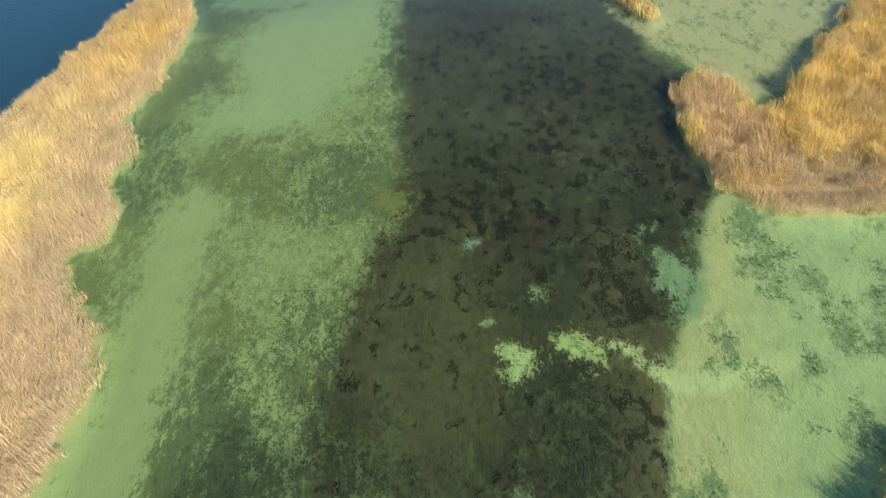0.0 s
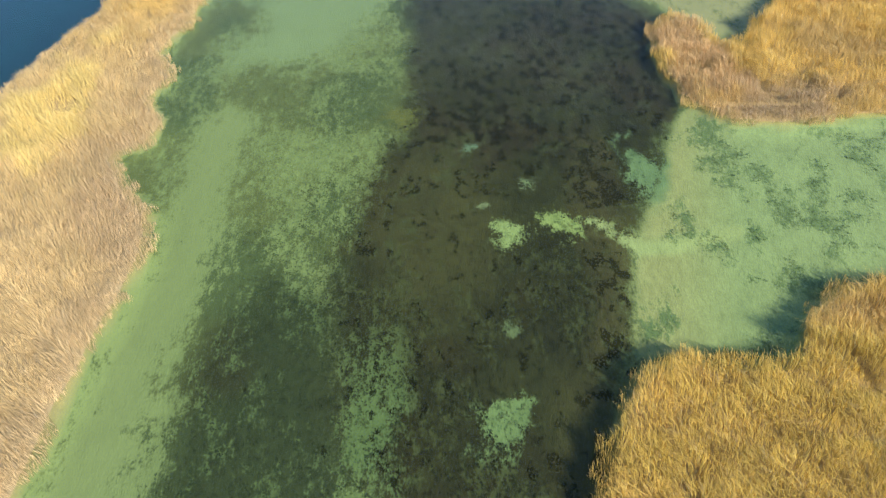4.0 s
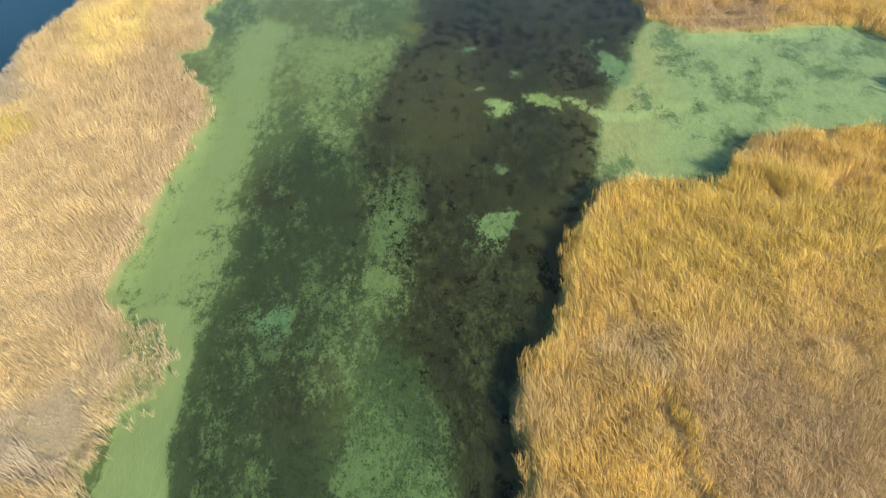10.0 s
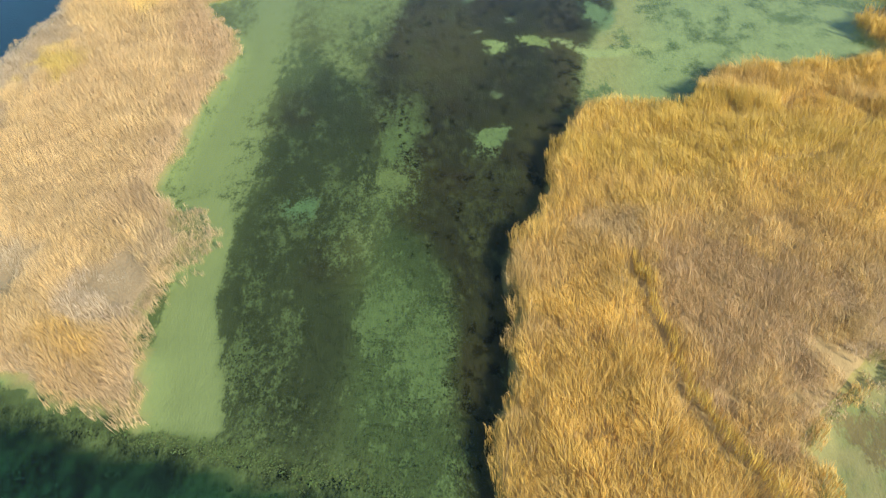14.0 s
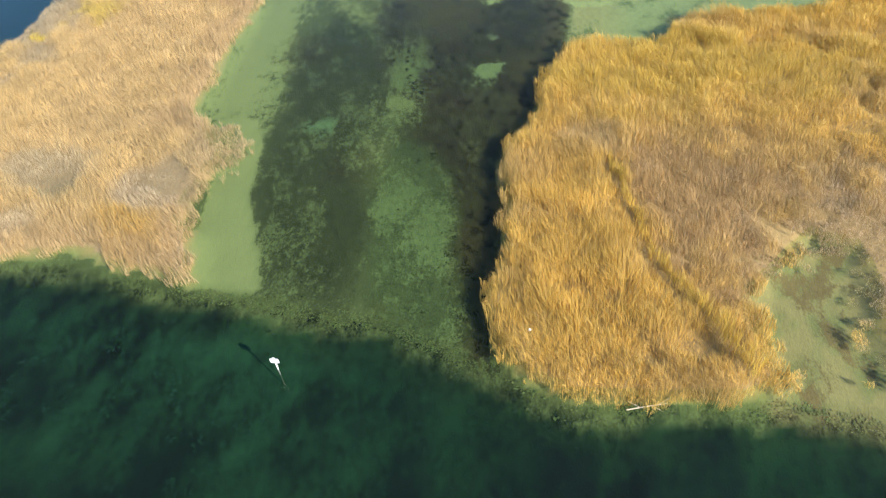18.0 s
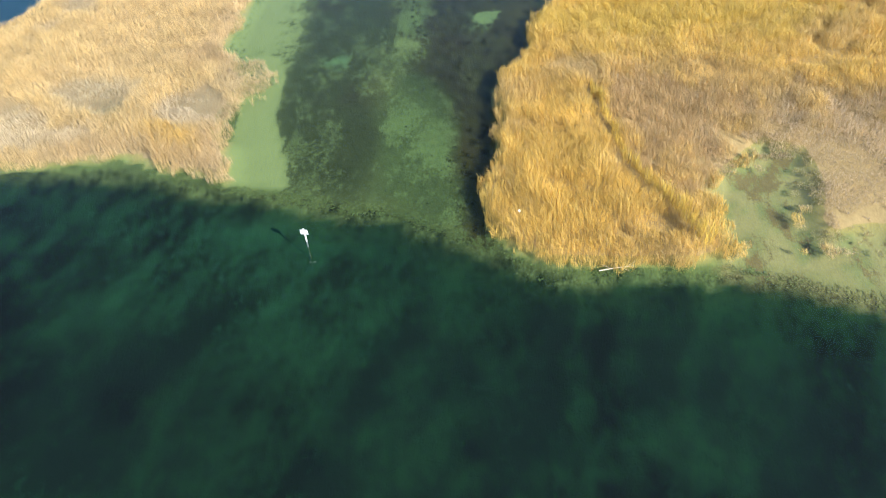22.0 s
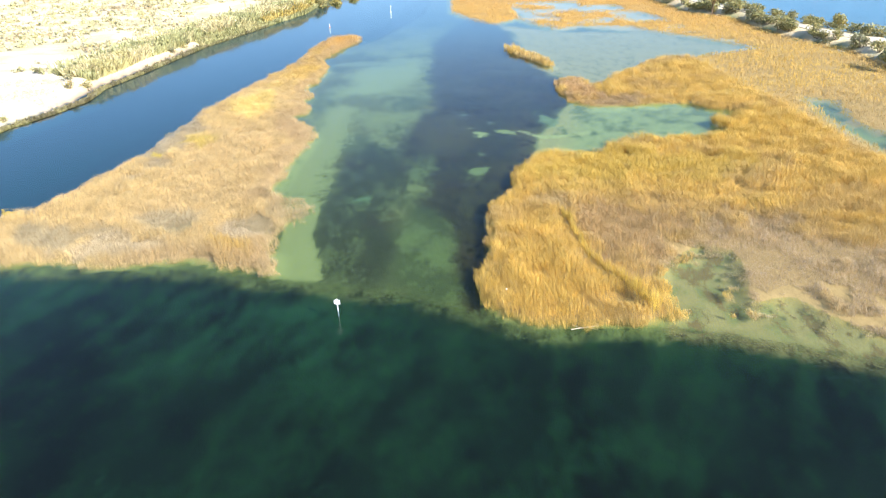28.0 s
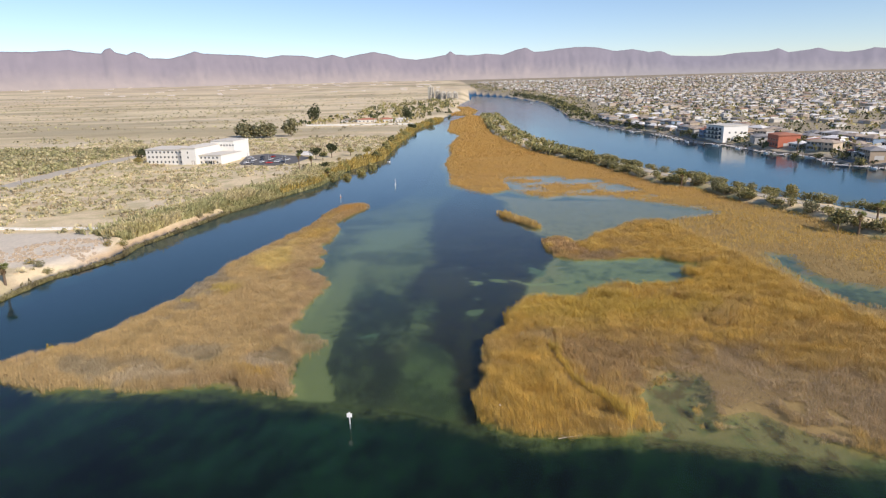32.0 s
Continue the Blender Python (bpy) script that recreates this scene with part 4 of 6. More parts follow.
# ---- weed on the bed ----
def weed_bed(name, box_, count, size, rng, label, spread, keep, contrast=1.0, pale=0.0):
    """Small flat tufts, combed along the current, close in colour to the bed that they grow on."""
    x, y = rng.uniform(box_[0], box_[1], count), rng.uniform(box_[2], box_[3], count)
    ok = keep(x, y) & (inside(MARSH, x, y) < -0.3) & (inside(ISLAND_WEST, x, y) < -0.3)
    x, y = x[ok], y[ok]
    z = z_at(x, y)
    n, k = len(x), 4
    bare, tone, cover = ground_tones(x, y, z)[:3]
    tone = blend(tone, bare, np.maximum(step(0.05, -0.3, cover) * 0.75, pale))
    light = rng.uniform(0.8, 1.25, n)
    tone = tone * (1 + contrast * (light[:, None] - 1)) * rng.uniform(0.92, 1.08, (n, 3))
    a = math.pi / 2 + rng.normal(0, spread, (n, k)) + math.pi * (rng.random((n, k)) < 0.35)
    r = size * rng.uniform(0.5, 1.4, (n, k)) * (0.7 + 0.8 * fbm(x / 6, y / 6, 262))[:, None]
    w = r * rng.uniform(0.22, 0.42, (n, k))
    z = z[:, None] + rng.uniform(0.01, 0.05, (n, k))
    cx, cy = x[:, None] + rng.normal(0, 0.2, (n, k)), y[:, None] + rng.normal(0, 0.2, (n, k))
    v = np.empty((n, k, 4, 3), np.float32)
    ca, sa = np.cos(a), np.sin(a)
    for i, (f, s) in enumerate(((0, 0.2), (0.55, 1), (1, 0), (0.45, -1))):
        v[:, :, i, 0], v[:, :, i, 1], v[:, :, i, 2] = cx + ca * r * f - sa * w * s, cy + sa * r * f + ca * w * s, np.minimum(z + 0.03 * np.sin(f * 3) + 0.02 * f, -0.06)
    t = np.repeat(tone[:, None], k * 4, 1)
    return tagged(from_arrays(name, v.reshape(-1, 3), np.arange(n * k * 4).reshape(-1, 4), WEED, t.reshape(-1, 3)), label, "water weed", kind="stuff")


def off_sand(x, y):
    clear = np.maximum.reduce([inside(SAND_WEST, x, y), inside(SAND_SPIT, x, y), inside(SAND_NORTH, x, y) - 3, inside(SAND_INLET, x, y), inside(SAND_POND, x, y)])
    return (clear < 5.0 * (vnoise(x * 5, y * 5, 263) - 0.85)) & (inside(SHELF, x, y) > -1.0)


weed_bed("dark_water_weed", (-16, 32, -42, 125), 26000, 0.20, rng, "dark brown water weed combed along the current", 0.4, lambda x, y: off_sand(x, y) & (inside(WEED_CHANNEL, x, y) > 3 * (fbm(x / 3, y / 3, 264) - 0.6)), 0.65)
weed_bed("olive_water_weed", (-44, 2, -42, 112), 28000, 0.18, rng, "olive and pale green water weed on the shallow bed", 1.2, lambda x, y: off_sand(x, y) & (inside(WEED_CHANNEL, x, y) < 3 * (fbm(x / 3, y / 3, 264) - 0.4)))
weed_bed("inlet_weed", (14, 66, 12, 54), 7000, 0.16, rng, "dark weed tufts on the pale inlet bed", 1.0, lambda x, y: (inside(SAND_INLET, x, y) > 0) & (0.55 * fbm(x / 6, y / 4, 54) + 0.45 * fbm(x / 2.2, y / 3.5, 52) - 0.14 * step(34, 26, x) > 0.515), 0.2)
weed_bed("deep_water_weed", (-75, 75, -95, -34), 7000, 0.3, rng, "dark green weed plumes swaying in the deep water", 0.9, lambda x, y: (inside(SHELF, x, y) < -0.5) & (0.5 * fbm((x - 0.5 * y) / 3, (y + 0.5 * x) / 8, 62) + 0.5 * fbm(x / 1.7, y / 1.9, 55, 3) > 0.46), 0.3, 0.6)
weed_bed("shelf_edge_weed", (-32, 60, -58, -28), 34000, 0.2, rng, "pale green weed along the edge of the shallows", 1.5, lambda x, y: np.abs(inside(SHELF, x, y) + 0.1) < 1.1 * fbm(x / 2, y / 2, 266), 0.6, 0.9)
weed_bed("speckled_weed", (-10, 32, 40, 125), 9000, 0.36, rng, "dark clumps of weed on the brown channel bed", 0.7, lambda x, y: off_sand(x, y) & (inside(WEED_CHANNEL, x, y) > 0) & (vnoise(x / 1.4, y / 1.7, 267) > 0.66), 1.9)


# ---- plants on the banks ----
def leaf_cloud(rng, n, radii, leaf, tones, shell=0.55, lumps=6):
    """Leaf clumps in the shape of an uneven crown: places, corners and tones."""
    c = rng.normal(0, 1, (lumps, 3))
    c = c / np.linalg.norm(c, axis=1)[:, None] * rng.uniform(0.25, 0.6, (lumps, 1))
    k = rng.integers(0, lumps, n)
    d = rng.normal(0, 1, (n, 3))
    d = d / np.linalg.norm(d, axis=1)[:, None] * rng.uniform(shell, 1, (n, 1)) ** 0.7 * rng.uniform(0.35, 0.6, lumps)[k][:, None]
    p = (c[k] + d) * np.asarray(radii)
    a, b = rng.normal(0, 1, (n, 3)), rng.normal(0, 1, (n, 3))
    a = a / np.linalg.norm(a, axis=1)[:, None]
    b = np.cross(a, b)
    b = b / np.linalg.norm(b, axis=1)[:, None]
    s = leaf * rng.uniform(0.6, 1.4, (n, 1))
    v = np.stack([p - a * s, p + b * s * 0.6, p + a * s, p - b * s * 0.6], 1)
    lit = np.asarray(tones)[rng.integers(0, len(tones), n)]
    return v.reshape(-1, 3), np.arange(n * 4).reshape(n, 4), np.repeat(lit[:, None], 4, 1).reshape(-1, 3)


def tree(name, x, y, tall, spread, tones, label, rng, z=None, leaves=420, group="", trunk=0.3, round_=0.62, crown_at=0.64):
    """A tapered trunk with limbs and a crown of leaf clumps."""
    z = float(z_at(x, y)[0]) if z is None else z
    ob = thing(name, pose(x, y, z - 0.05), label, "tree", group)
    bm = rod(bmesh.new(), (0, 0, -0.2), (0.1, 0, tall * 0.45), trunk, trunk * 0.6)
    part("trunk", bm, BARK, ob)
    for i in range(5):
        a = i * 1.256 + rng.uniform(-0.4, 0.4)
        part("limb", rod(bmesh.new(), (0.08, 0, tall * (0.28 + 0.03 * i)), (math.cos(a) * spread * 0.5, math.sin(a) * spread * 0.5, tall * rng.uniform(0.6, 0.78)), trunk * 0.45, trunk * 0.12, 6), BARK, ob)
    v, q, t = leaf_cloud(rng, leaves, (spread, spread, tall * round_ * 0.6), 0.09 * spread + 0.12, tones, lumps=9)
    v[:, 2] = np.maximum(v[:, 2] + tall * crown_at, 0.1)
    part_ob = from_arrays("crown", v, q, LEAF, t)
    part_ob.parent = ob
    return ob


def fan_palm(x, y, tall, label, rng, group="fan palms"):
    ob = thing("fan_palm", pose(x, y, float(z_at(x, y)[0]) - 0.05), label, "palm tree", group)
    part("trunk", rod(bmesh.new(), (0, 0, -0.2), (0.15, 0, tall), 0.34, 0.24, 10), BARK, ob)
    v, q, t = leaf_cloud(rng, 80, (0.75, 0.75, 1.3), 0.5, [(0.30, 0.22, 0.11), (0.22, 0.15, 0.08)])
    v[:, 2] += tall - 1.2
    skirt = from_arrays("dead_leaf_skirt", v, q, LEAF, t)
    skirt.parent = ob
    for i in range(26):
        a, up = i * 2.4, rng.uniform(-0.5, 1.1)
        r, verts, quads, tones = rng.uniform(1.5, 2.1), [], [], []
        d = np.array((math.cos(a) * math.cos(up), math.sin(a) * math.cos(up), math.sin(up)))
        side = np.array((-math.sin(a), math.cos(a), 0.0))
        for j in range(7):
            f = (j - 3) * 0.22
            tip = d * r * (1 - 0.12 * abs(j - 3)) + side * r * f + np.array((0, 0, -0.35 * (abs(j - 3) / 3 + 0.4)))
            base = d * 0.35
            n = len(verts)
            verts += [base - side * 0.05, base + side * 0.05, (base + tip) / 2 + side * 0.12 + (0, 0, 0.1), tip]
            quads.append((n, n + 1, n + 2, n + 3))
            tones += [(0.20, 0.22, 0.07) if up > 0 else (0.30, 0.27, 0.09)] * 4
        fr = from_arrays("frond", np.array(verts) + (0.15, 0, tall), np.array(quads), LEAF, np.array(tones))
        fr.parent = ob
    return ob


OLIVE = [(0.31, 0.28, 0.11), (0.38, 0.33, 0.13), (0.25, 0.24, 0.09), (0.43, 0.36, 0.15)]
DARK_GREEN = [(0.07, 0.085, 0.035), (0.10, 0.11, 0.045), (0.05, 0.06, 0.028)]
SAGE = [(0.26, 0.25, 0.13), (0.20, 0.19, 0.10), (0.33, 0.29, 0.15)]
GOLD = [(0.45, 0.32, 0.06), (0.38, 0.29, 0.07), (0.52, 0.38, 0.09)]
prng = np.random.default_rng(21)


def shrub(name, m, tones, label, rng, group="", leaves=280):
    """A many-stemmed bush, about a metre in each direction before scaling."""
    ob = thing(name, m, label, "shrub", group)
    bm = bmesh.new()
    for i in range(4):
        a = i * 1.57
        rod(bm, (0.06 * math.cos(a), 0.06 * math.sin(a), -0.1), (0.5 * math.cos(a), 0.5 * math.sin(a), 0.8), 0.035, 0.012, 5)
    part("trunk", bm, BARK, ob)
    v, q, t = leaf_cloud(rng, leaves, (1.0, 1.0, 0.75), 0.10, tones, lumps=10)
    v[:, 2] = np.maximum(v[:, 2] + 0.62, -0.02)
    f = from_arrays("foliage", v, q, LEAF, t)
    f.parent = ob
    return ob


def sized(x, y, s, turn, tall=1.0, sink=0.1):
    return Matrix.Translation((x, y, float(z_at(x, y)[0]) - sink)) @ Matrix.Rotation(turn, 4, "Z") @ Matrix.Diagonal((s, s, s * tall, 1))


def place_shrubs(name, places, kinds, label, group, rng):
    """Separate bushes of the same few kinds, turned and sized one by one."""
    models = []
    for i, (x, y, s, tall) in enumerate(places):
        m = sized(x, y, s, rng.uniform(0, 6.28), tall)
        if i < kinds[0]:
            ob = shrub(name, Matrix.Identity(4), kinds[1][i % len(kinds[1])], label, rng, group)
            ob.matrix_basis = m
            models.append(ob)
        else:
            src = models[rng.integers(0, len(models))]
            ob = copy_thing(src, Matrix.Identity(4))
            ob.matrix_basis = m


# willows and tamarisks on the levee, one by one as far as they can be told apart
spots = []
for side, line, shift in ((0, LEVEE_WEST[2:13], 2.6), (1, LEVEE_EAST[1:9][::-1], -3.0)):
    s = np.sort(prng.uniform(0, 1, 152))
    lx, ly, d = along(line, s)
    off = prng.normal(0, 1.0, len(s))
    for x, y, (dx, dy), o in zip(lx, ly, d, off):
        w = shift + o
        px_, py_ = x - dy * w, y + dx * w
        if side == 0 and (118 < py_ < 122 or 150 < py_ < 160):
            continue
        spots.append((px_, py_, prng.uniform(2.0, 3.9) * (0.9 if side else 1.0), prng.uniform(0.75, 1.1)))
place_shrubs("levee_shrub", spots, (8, [OLIVE, SAGE, OLIVE, OLIVE + DARK_GREEN[:1]]), "olive-green willow shrub on the levee bank", "shrubs along the levee", prng)

tree("levee_tree", 131, 111, 7.5, 3.6, OLIVE + GOLD[1:2], "rounded olive tree rising over the levee shrubs", prng)
tree("levee_tree", 124, 71, 8.0, 3.8, DARK_GREEN + OLIVE, "dark green tree beside a palm on the levee", prng)
fan_palm(127.5, 66, 7.0, "shaggy fan palm on the levee", prng)
fan_palm(108, 164, 6.5, "shaggy fan palm on the levee", prng)
fan_palm(137, 72, 6.5, "shaggy fan palm on the levee", prng)

# yellow willow at the tip of the western island, palm and bushes on the near bank
ob = shrub("yellow_willow_bush", Matrix.Identity(4), GOLD, "bright yellow-green willow bush at the island's tip", prng, leaves=300)
ob.matrix_basis = sized(-83, -9.5, 3.0, 0.3, 0.75)
fan_palm(-118, 30, 5.0, "young yellow-green fan palm on the bank", prng)
for name, x, y, tall, spread, tones, label in (
        ("park_tree", -86, 289, 9, 4.5, DARK_GREEN, "dark round tree on the lawn by the hotel"), ("park_tree", -77, 297, 11, 5.0, DARK_GREEN, "tall dark tree on the lawn by the hotel"), ("park_tree", -80, 281, 7, 3.8, DARK_GREEN + OLIVE, "round olive tree on the lawn"),
        ("park_tree", -66, 309, 6, 3.5, OLIVE, "small olive tree on the lawn"), ("park_tree", -100, 306, 6, 2.6, DARK_GREEN, "small dark tree at the car park"), ("park_tree", -54, 306, 7, 3.6, OLIVE + GOLD[:1], "yellowing tree on the lawn"),
        ("feathery_tree", -184, 480, 17, 12, SAGE, "tall feathery grey-green tamarisk"), ("feathery_tree", -168, 478, 16, 13, SAGE, "broad feathery grey-green tamarisk"), ("feathery_tree", -148, 490, 18, 11, SAGE, "tall feathery grey-green tamarisk"),
        ("feathery_tree", -198, 496, 18, 11, SAGE + DARK_GREEN[:1], "dark green tamarisk behind the grove"),
        ("compound_tree", -168, 716, 24, 11, DARK_GREEN, "big dark tree beside the white wall"), ("compound_tree", -47, 700, 22, 9, DARK_GREEN, "big dark tree at the end of the white wall"),
        ("bank_tree", -46, 258, 6.5, 4.0, OLIVE, "olive tree leaning over the river bank"), ("bank_tree", -50, 238, 6.0, 4.0, OLIVE + GOLD[1:2], "olive tree on the river bank"), ("bank_tree", -57, 222, 6.5, 3.6, OLIVE + GOLD[:1], "yellow-green tree on the river bank"),
        ("bank_tree", -63, 216, 7.0, 3.4, OLIVE, "olive tree on the river bank"), ("bank_tree", -47, 300, 6, 4.4, DARK_GREEN + OLIVE, "dark tree on the river bank"), ("bank_tree", -45, 345, 7, 4.5, OLIVE, "olive tree on the river bank"),
        ("bank_tree", -44, 400, 7, 5, OLIVE + DARK_GREEN, "olive tree on the river bank"), ("bank_tree", -38, 470, 7, 5, OLIVE, "olive tree on the river bank"), ("bank_tree", -34, 560, 8, 6, DARK_GREEN, "dark tree on the river bank"), ("bank_tree", -18, 660, 9, 7, OLIVE, "olive tree on the river bank"),
        ("bank_tree", -70, 230, 5.5, 3.2, DARK_GREEN, "dark tree behind the river bank"), ("hotel_tree", -205, 298, 11, 5.0, DARK_GREEN, "dark tree at the hotel's corner"), ("hotel_tree", -199, 281, 5, 3.0, OLIVE + GOLD[:1], "yellow-green tree before the hotel")):
    low = name in ("feathery_tree", "compound_tree", "bank_tree")
    tree(name, x, y, tall, spread, tones, label, prng, leaves=int(300 + 45 * spread), round_=0.95 if low else 0.62, crown_at=0.5 if low else 0.64)
fan_palm(-86.5, 240, 8.5, "tall fan palm with a dead leaf skirt", prng)
fan_palm(-80, 243, 6.5, "shorter fan palm beside the tall one", prng)
fan_palm(-66, 218, 5.0, "fan palm on the river bank", prng)

# larger bushes of the near bank
spots = [(-118, 44, 2.2, 0.8), (-115, 43, 1.8, 0.8), (-111, 45, 1.9, 0.7), (-122, 47, 2.0, 0.7), (-127, 83, 2.6, 0.6), (-121, 82, 2.4, 0.6), (-114, 74, 2.3, 0.7), (-110, 67, 2.0, 0.8), (-108, 72, 2.2, 0.8), (-112, 82, 2.8, 0.8)]
for i in range(90):
    s = prng.uniform(0.0, 1.0)
    bx, by, d = along(BANK_WEST[7:14], np.array([s]))
    o = abs(prng.normal(4, 4)) + 2.0
    spots.append((bx[0] - d[0, 1] * o, by[0] + d[0, 0] * o, prng.uniform(1.2, 2.4), prng.uniform(0.7, 1.1)))
place_shrubs("bank_shrub", spots, (8, [SAGE, OLIVE, SAGE, SAGE + GOLD[:1]]), "grey-green tamarisk shrub on the sandy bank", "shrubs along the river bank", prng)


def scattered_shrubs(name, x, y, size, leaves, tones, rng, label, flat=0.6):
    """Low desert scrub beyond counting: a few leaf clumps for each plant."""
    n, k = len(x), leaves
    d = rng.normal(0, 1, (n, k, 3))
    d = d / np.linalg.norm(d, axis=2)[..., None]
    d[..., 2] = np.abs(d[..., 2]) * flat * 1.3 + 0.05
    s = size * rng.uniform(0.5, 1.5, (n, 1, 1))
    p = np.stack([x, y, z_at(x, y)], -1)[:, None] + d * s * rng.uniform(0.5, 1, (n, k, 1))
    a = rng.normal(0, 1, (n, k, 3))
    a = a / np.linalg.norm(a, axis=2)[..., None] * s * 0.32
    b = np.cross(a, rng.normal(0, 1, (n, k, 3)))
    b = b / np.linalg.norm(b, axis=2)[..., None] * s * 0.26
    v = np.stack([p - a, p + b, p + a, p - b], 2)
    t = np.asarray(tones)[np.clip((fbm(x / 30, y / 18, 311) * 1.6 - 0.3 + rng.normal(0, 0.18, n)) * len(tones), 0, len(tones) - 1).astype(int)] * rng.uniform(0.8, 1.2, (n, 1))
    t = np.repeat(t[:, None], k * 4, 1).reshape(-1, 3)
    return tagged(from_arrays(name, v.reshape(-1, 3), np.arange(n * k * 4).reshape(-1, 4), LEAF, t), label, "scrub", kind="stuff")


SCRUB = [(0.42, 0.34, 0.21), (0.54, 0.47, 0.27), (0.64, 0.55, 0.34), (0.50, 0.46, 0.24), (0.47, 0.42, 0.23), (0.66, 0.57, 0.36)]
LOT = [(-220, 40), (-118, 41), (-108, 50), (-104, 61), (-114, 80), (-160, 88), (-230, 91)]
ROAD = [(-236, 120), (-231, 196), (-233.6, 261), (-229, 310), (-224, 345), (-215, 400), (-200, 520)]
PARKING = [(-131, 268), (-98, 262), (-90, 300), (-128, 330), (-140, 318)]
HOTEL_SITE = [(-200, 280), (-128, 266), (-120, 330), (-190, 345)]


def clear_of(x, y):
    keep = (inside(DESERT, x, y) > 4) & (inside(LOT, x, y) < 1) & (inside(PARKING, x, y) < 1) & (inside(HOTEL_SITE, x, y) < 2)
    rx = np.interp(y, [p[1] for p in ROAD], [p[0] for p in ROAD])
    return keep & ((np.abs(x - rx) > 6.5) | (y > 380))


x, y = prng.uniform(-330, -45, 9000), prng.uniform(20, 460, 9000)
ok = clear_of(x, y) & (fbm(x / 16, y / 12, 320) > 0.34) & (fbm(x / 50, y / 50, 321) > 0.30) & ~((x > -130) & (y > 262) & (y < 330))
scattered_shrubs("desert_scrub", x[ok], y[ok], 1.5, 13, SCRUB, prng, "pale and olive desert scrub on sand")
x, y = prng.uniform(-430, -195, 5000), prng.uniform(180, 460, 5000)
ok = clear_of(x, y) & (x < -238) & (np.abs(y - 330 + 0.25 * (x + 300)) < 75) & (fbm(x / 14, y / 14, 325) > 0.38)
scattered_shrubs("roadside_thicket", x[ok], y[ok], 2.2, 16, [(0.33, 0.31, 0.15), (0.42, 0.37, 0.20), (0.37, 0.35, 0.17), (0.48, 0.42, 0.24)], prng, "dense grey-green thicket beyond the road", 0.8)
x, y = prng.uniform(-1500, -40, 9000), 460 + 1700 * prng.random(9000) ** 1.5
ok = (inside(DESERT, x, y) > 6) & (fbm(x / 90, y / 40, 322) > 0.52) & (np.abs(x) < 0.75 * (y + 130))
scattered_shrubs("far_scrub", x[ok], y[ok], 2.4, 6, SCRUB[:2] + [(0.2, 0.19, 0.10)] + SCRUB[3:5], prng, "sparse scrub on the distant desert")
x, y = prng.uniform(-330, 40, 900), prng.uniform(640, 1500, 900)
ok = (inside(DESERT, x, y) > 4) & (inside(DESERT, x, y) < 170) & (fbm(x / 60, y / 60, 323) > 0.42)
scattered_shrubs("riverside_grove", x[ok], y[ok], 4.5, 14, OLIVE + DARK_GREEN[:2], prng, "dark trees and bushes along the far bank", 0.9)
x, y = prng.uniform(0, 92, 2600), prng.uniform(240, 880, 2600)
ok = inside(LEVEE, x, y) > 0.5
ok &= (inside(LEVEE, x, y) < 9.5) | (fbm(x / 20, y / 20, 324) > 0.55)
scattered_shrubs("far_levee_shrubs", x[ok], y[ok], 2.6, 14, OLIVE + SAGE[:1], prng, "olive shrubs lining the far levee", 0.9)


# tall bank grass and cane along the western shore
def bank_cane(name, first, last, count, tall, tones, spread, rng, label, start=0.0):
    s = rng.uniform(0, 1, count)
    x, y, d = along(BANK_WEST[first:last], s)
    o = start + np.abs(rng.normal(0, spread, count))
    x, y = x - d[:, 1] * o, y + d[:, 0] * o
    n = count
    z = np.maximum(z_at(x, y), -0.1)
    h = tall * rng.uniform(0.5, 1.3, n) * (0.6 + 0.8 * fbm(x / 7, y / 7, 330))
    a, w = rng.uniform(0, 6.28, n), 0.16 + 0.0009 * np.hypot(x, y + 126)
    lx, ly, t = rng.normal(0, 0.35, n) * h, rng.normal(0, 0.35, n) * h, rng.uniform(0, 3.14, n)
    sx, sy = np.cos(t) * w, np.sin(t) * w
    v = np.stack([np.c_[x - sx, y - sy, z - 0.1], np.c_[x + sx, y + sy, z - 0.1], np.c_[x + lx + sx * 0.4, y + ly + sy * 0.4, z + h], np.c_[x + lx - sx * 0.4, y + ly - sy * 0.4, z + h]], 1)
    c = np.asarray(tones)[np.clip((fbm(x / 12, y / 12, 331) * 1.5 - 0.25) * len(tones), 0, len(tones) - 1).astype(int)] * rng.uniform(0.75, 1.25, (n, 1))
    return tagged(from_arrays(name, v.reshape(-1, 3), np.arange(n * 4).reshape(n, 4), LEAF, np.repeat(c[:, None], 4, 1).reshape(-1, 3)), label, "bank grass", kind="stuff")


bank_cane("bank_cane", 7, 13, 26000, 2.3, [(0.46, 0.41, 0.21), (0.38, 0.36, 0.17), (0.54, 0.46, 0.25), (0.47, 0.41, 0.19)], 5.5, prng, "grey-green cane and dry grass on the bank", 3.0)
bank_cane("bank_grass", 9, 13, 14000, 1.5, [(0.42, 0.37, 0.18), (0.33, 0.31, 0.14), (0.47, 0.40, 0.20)], 4.0, prng, "pale green and straw grass down the river bank", -1.0)
bank_cane("shore_grass", 2, 11, 9000, 0.7, [(0.20, 0.17, 0.09), (0.26, 0.23, 0.11), (0.15, 0.13, 0.07)], 0.8, prng, "low brown grass and roots at the waterline", -1.6)
bank_cane("golden_bank_reeds", 10, 17, 17000, 2.4, [(0.50, 0.36, 0.09), (0.44, 0.33, 0.10), (0.34, 0.30, 0.10)], 2.6, prng, "golden reeds along the water's edge")


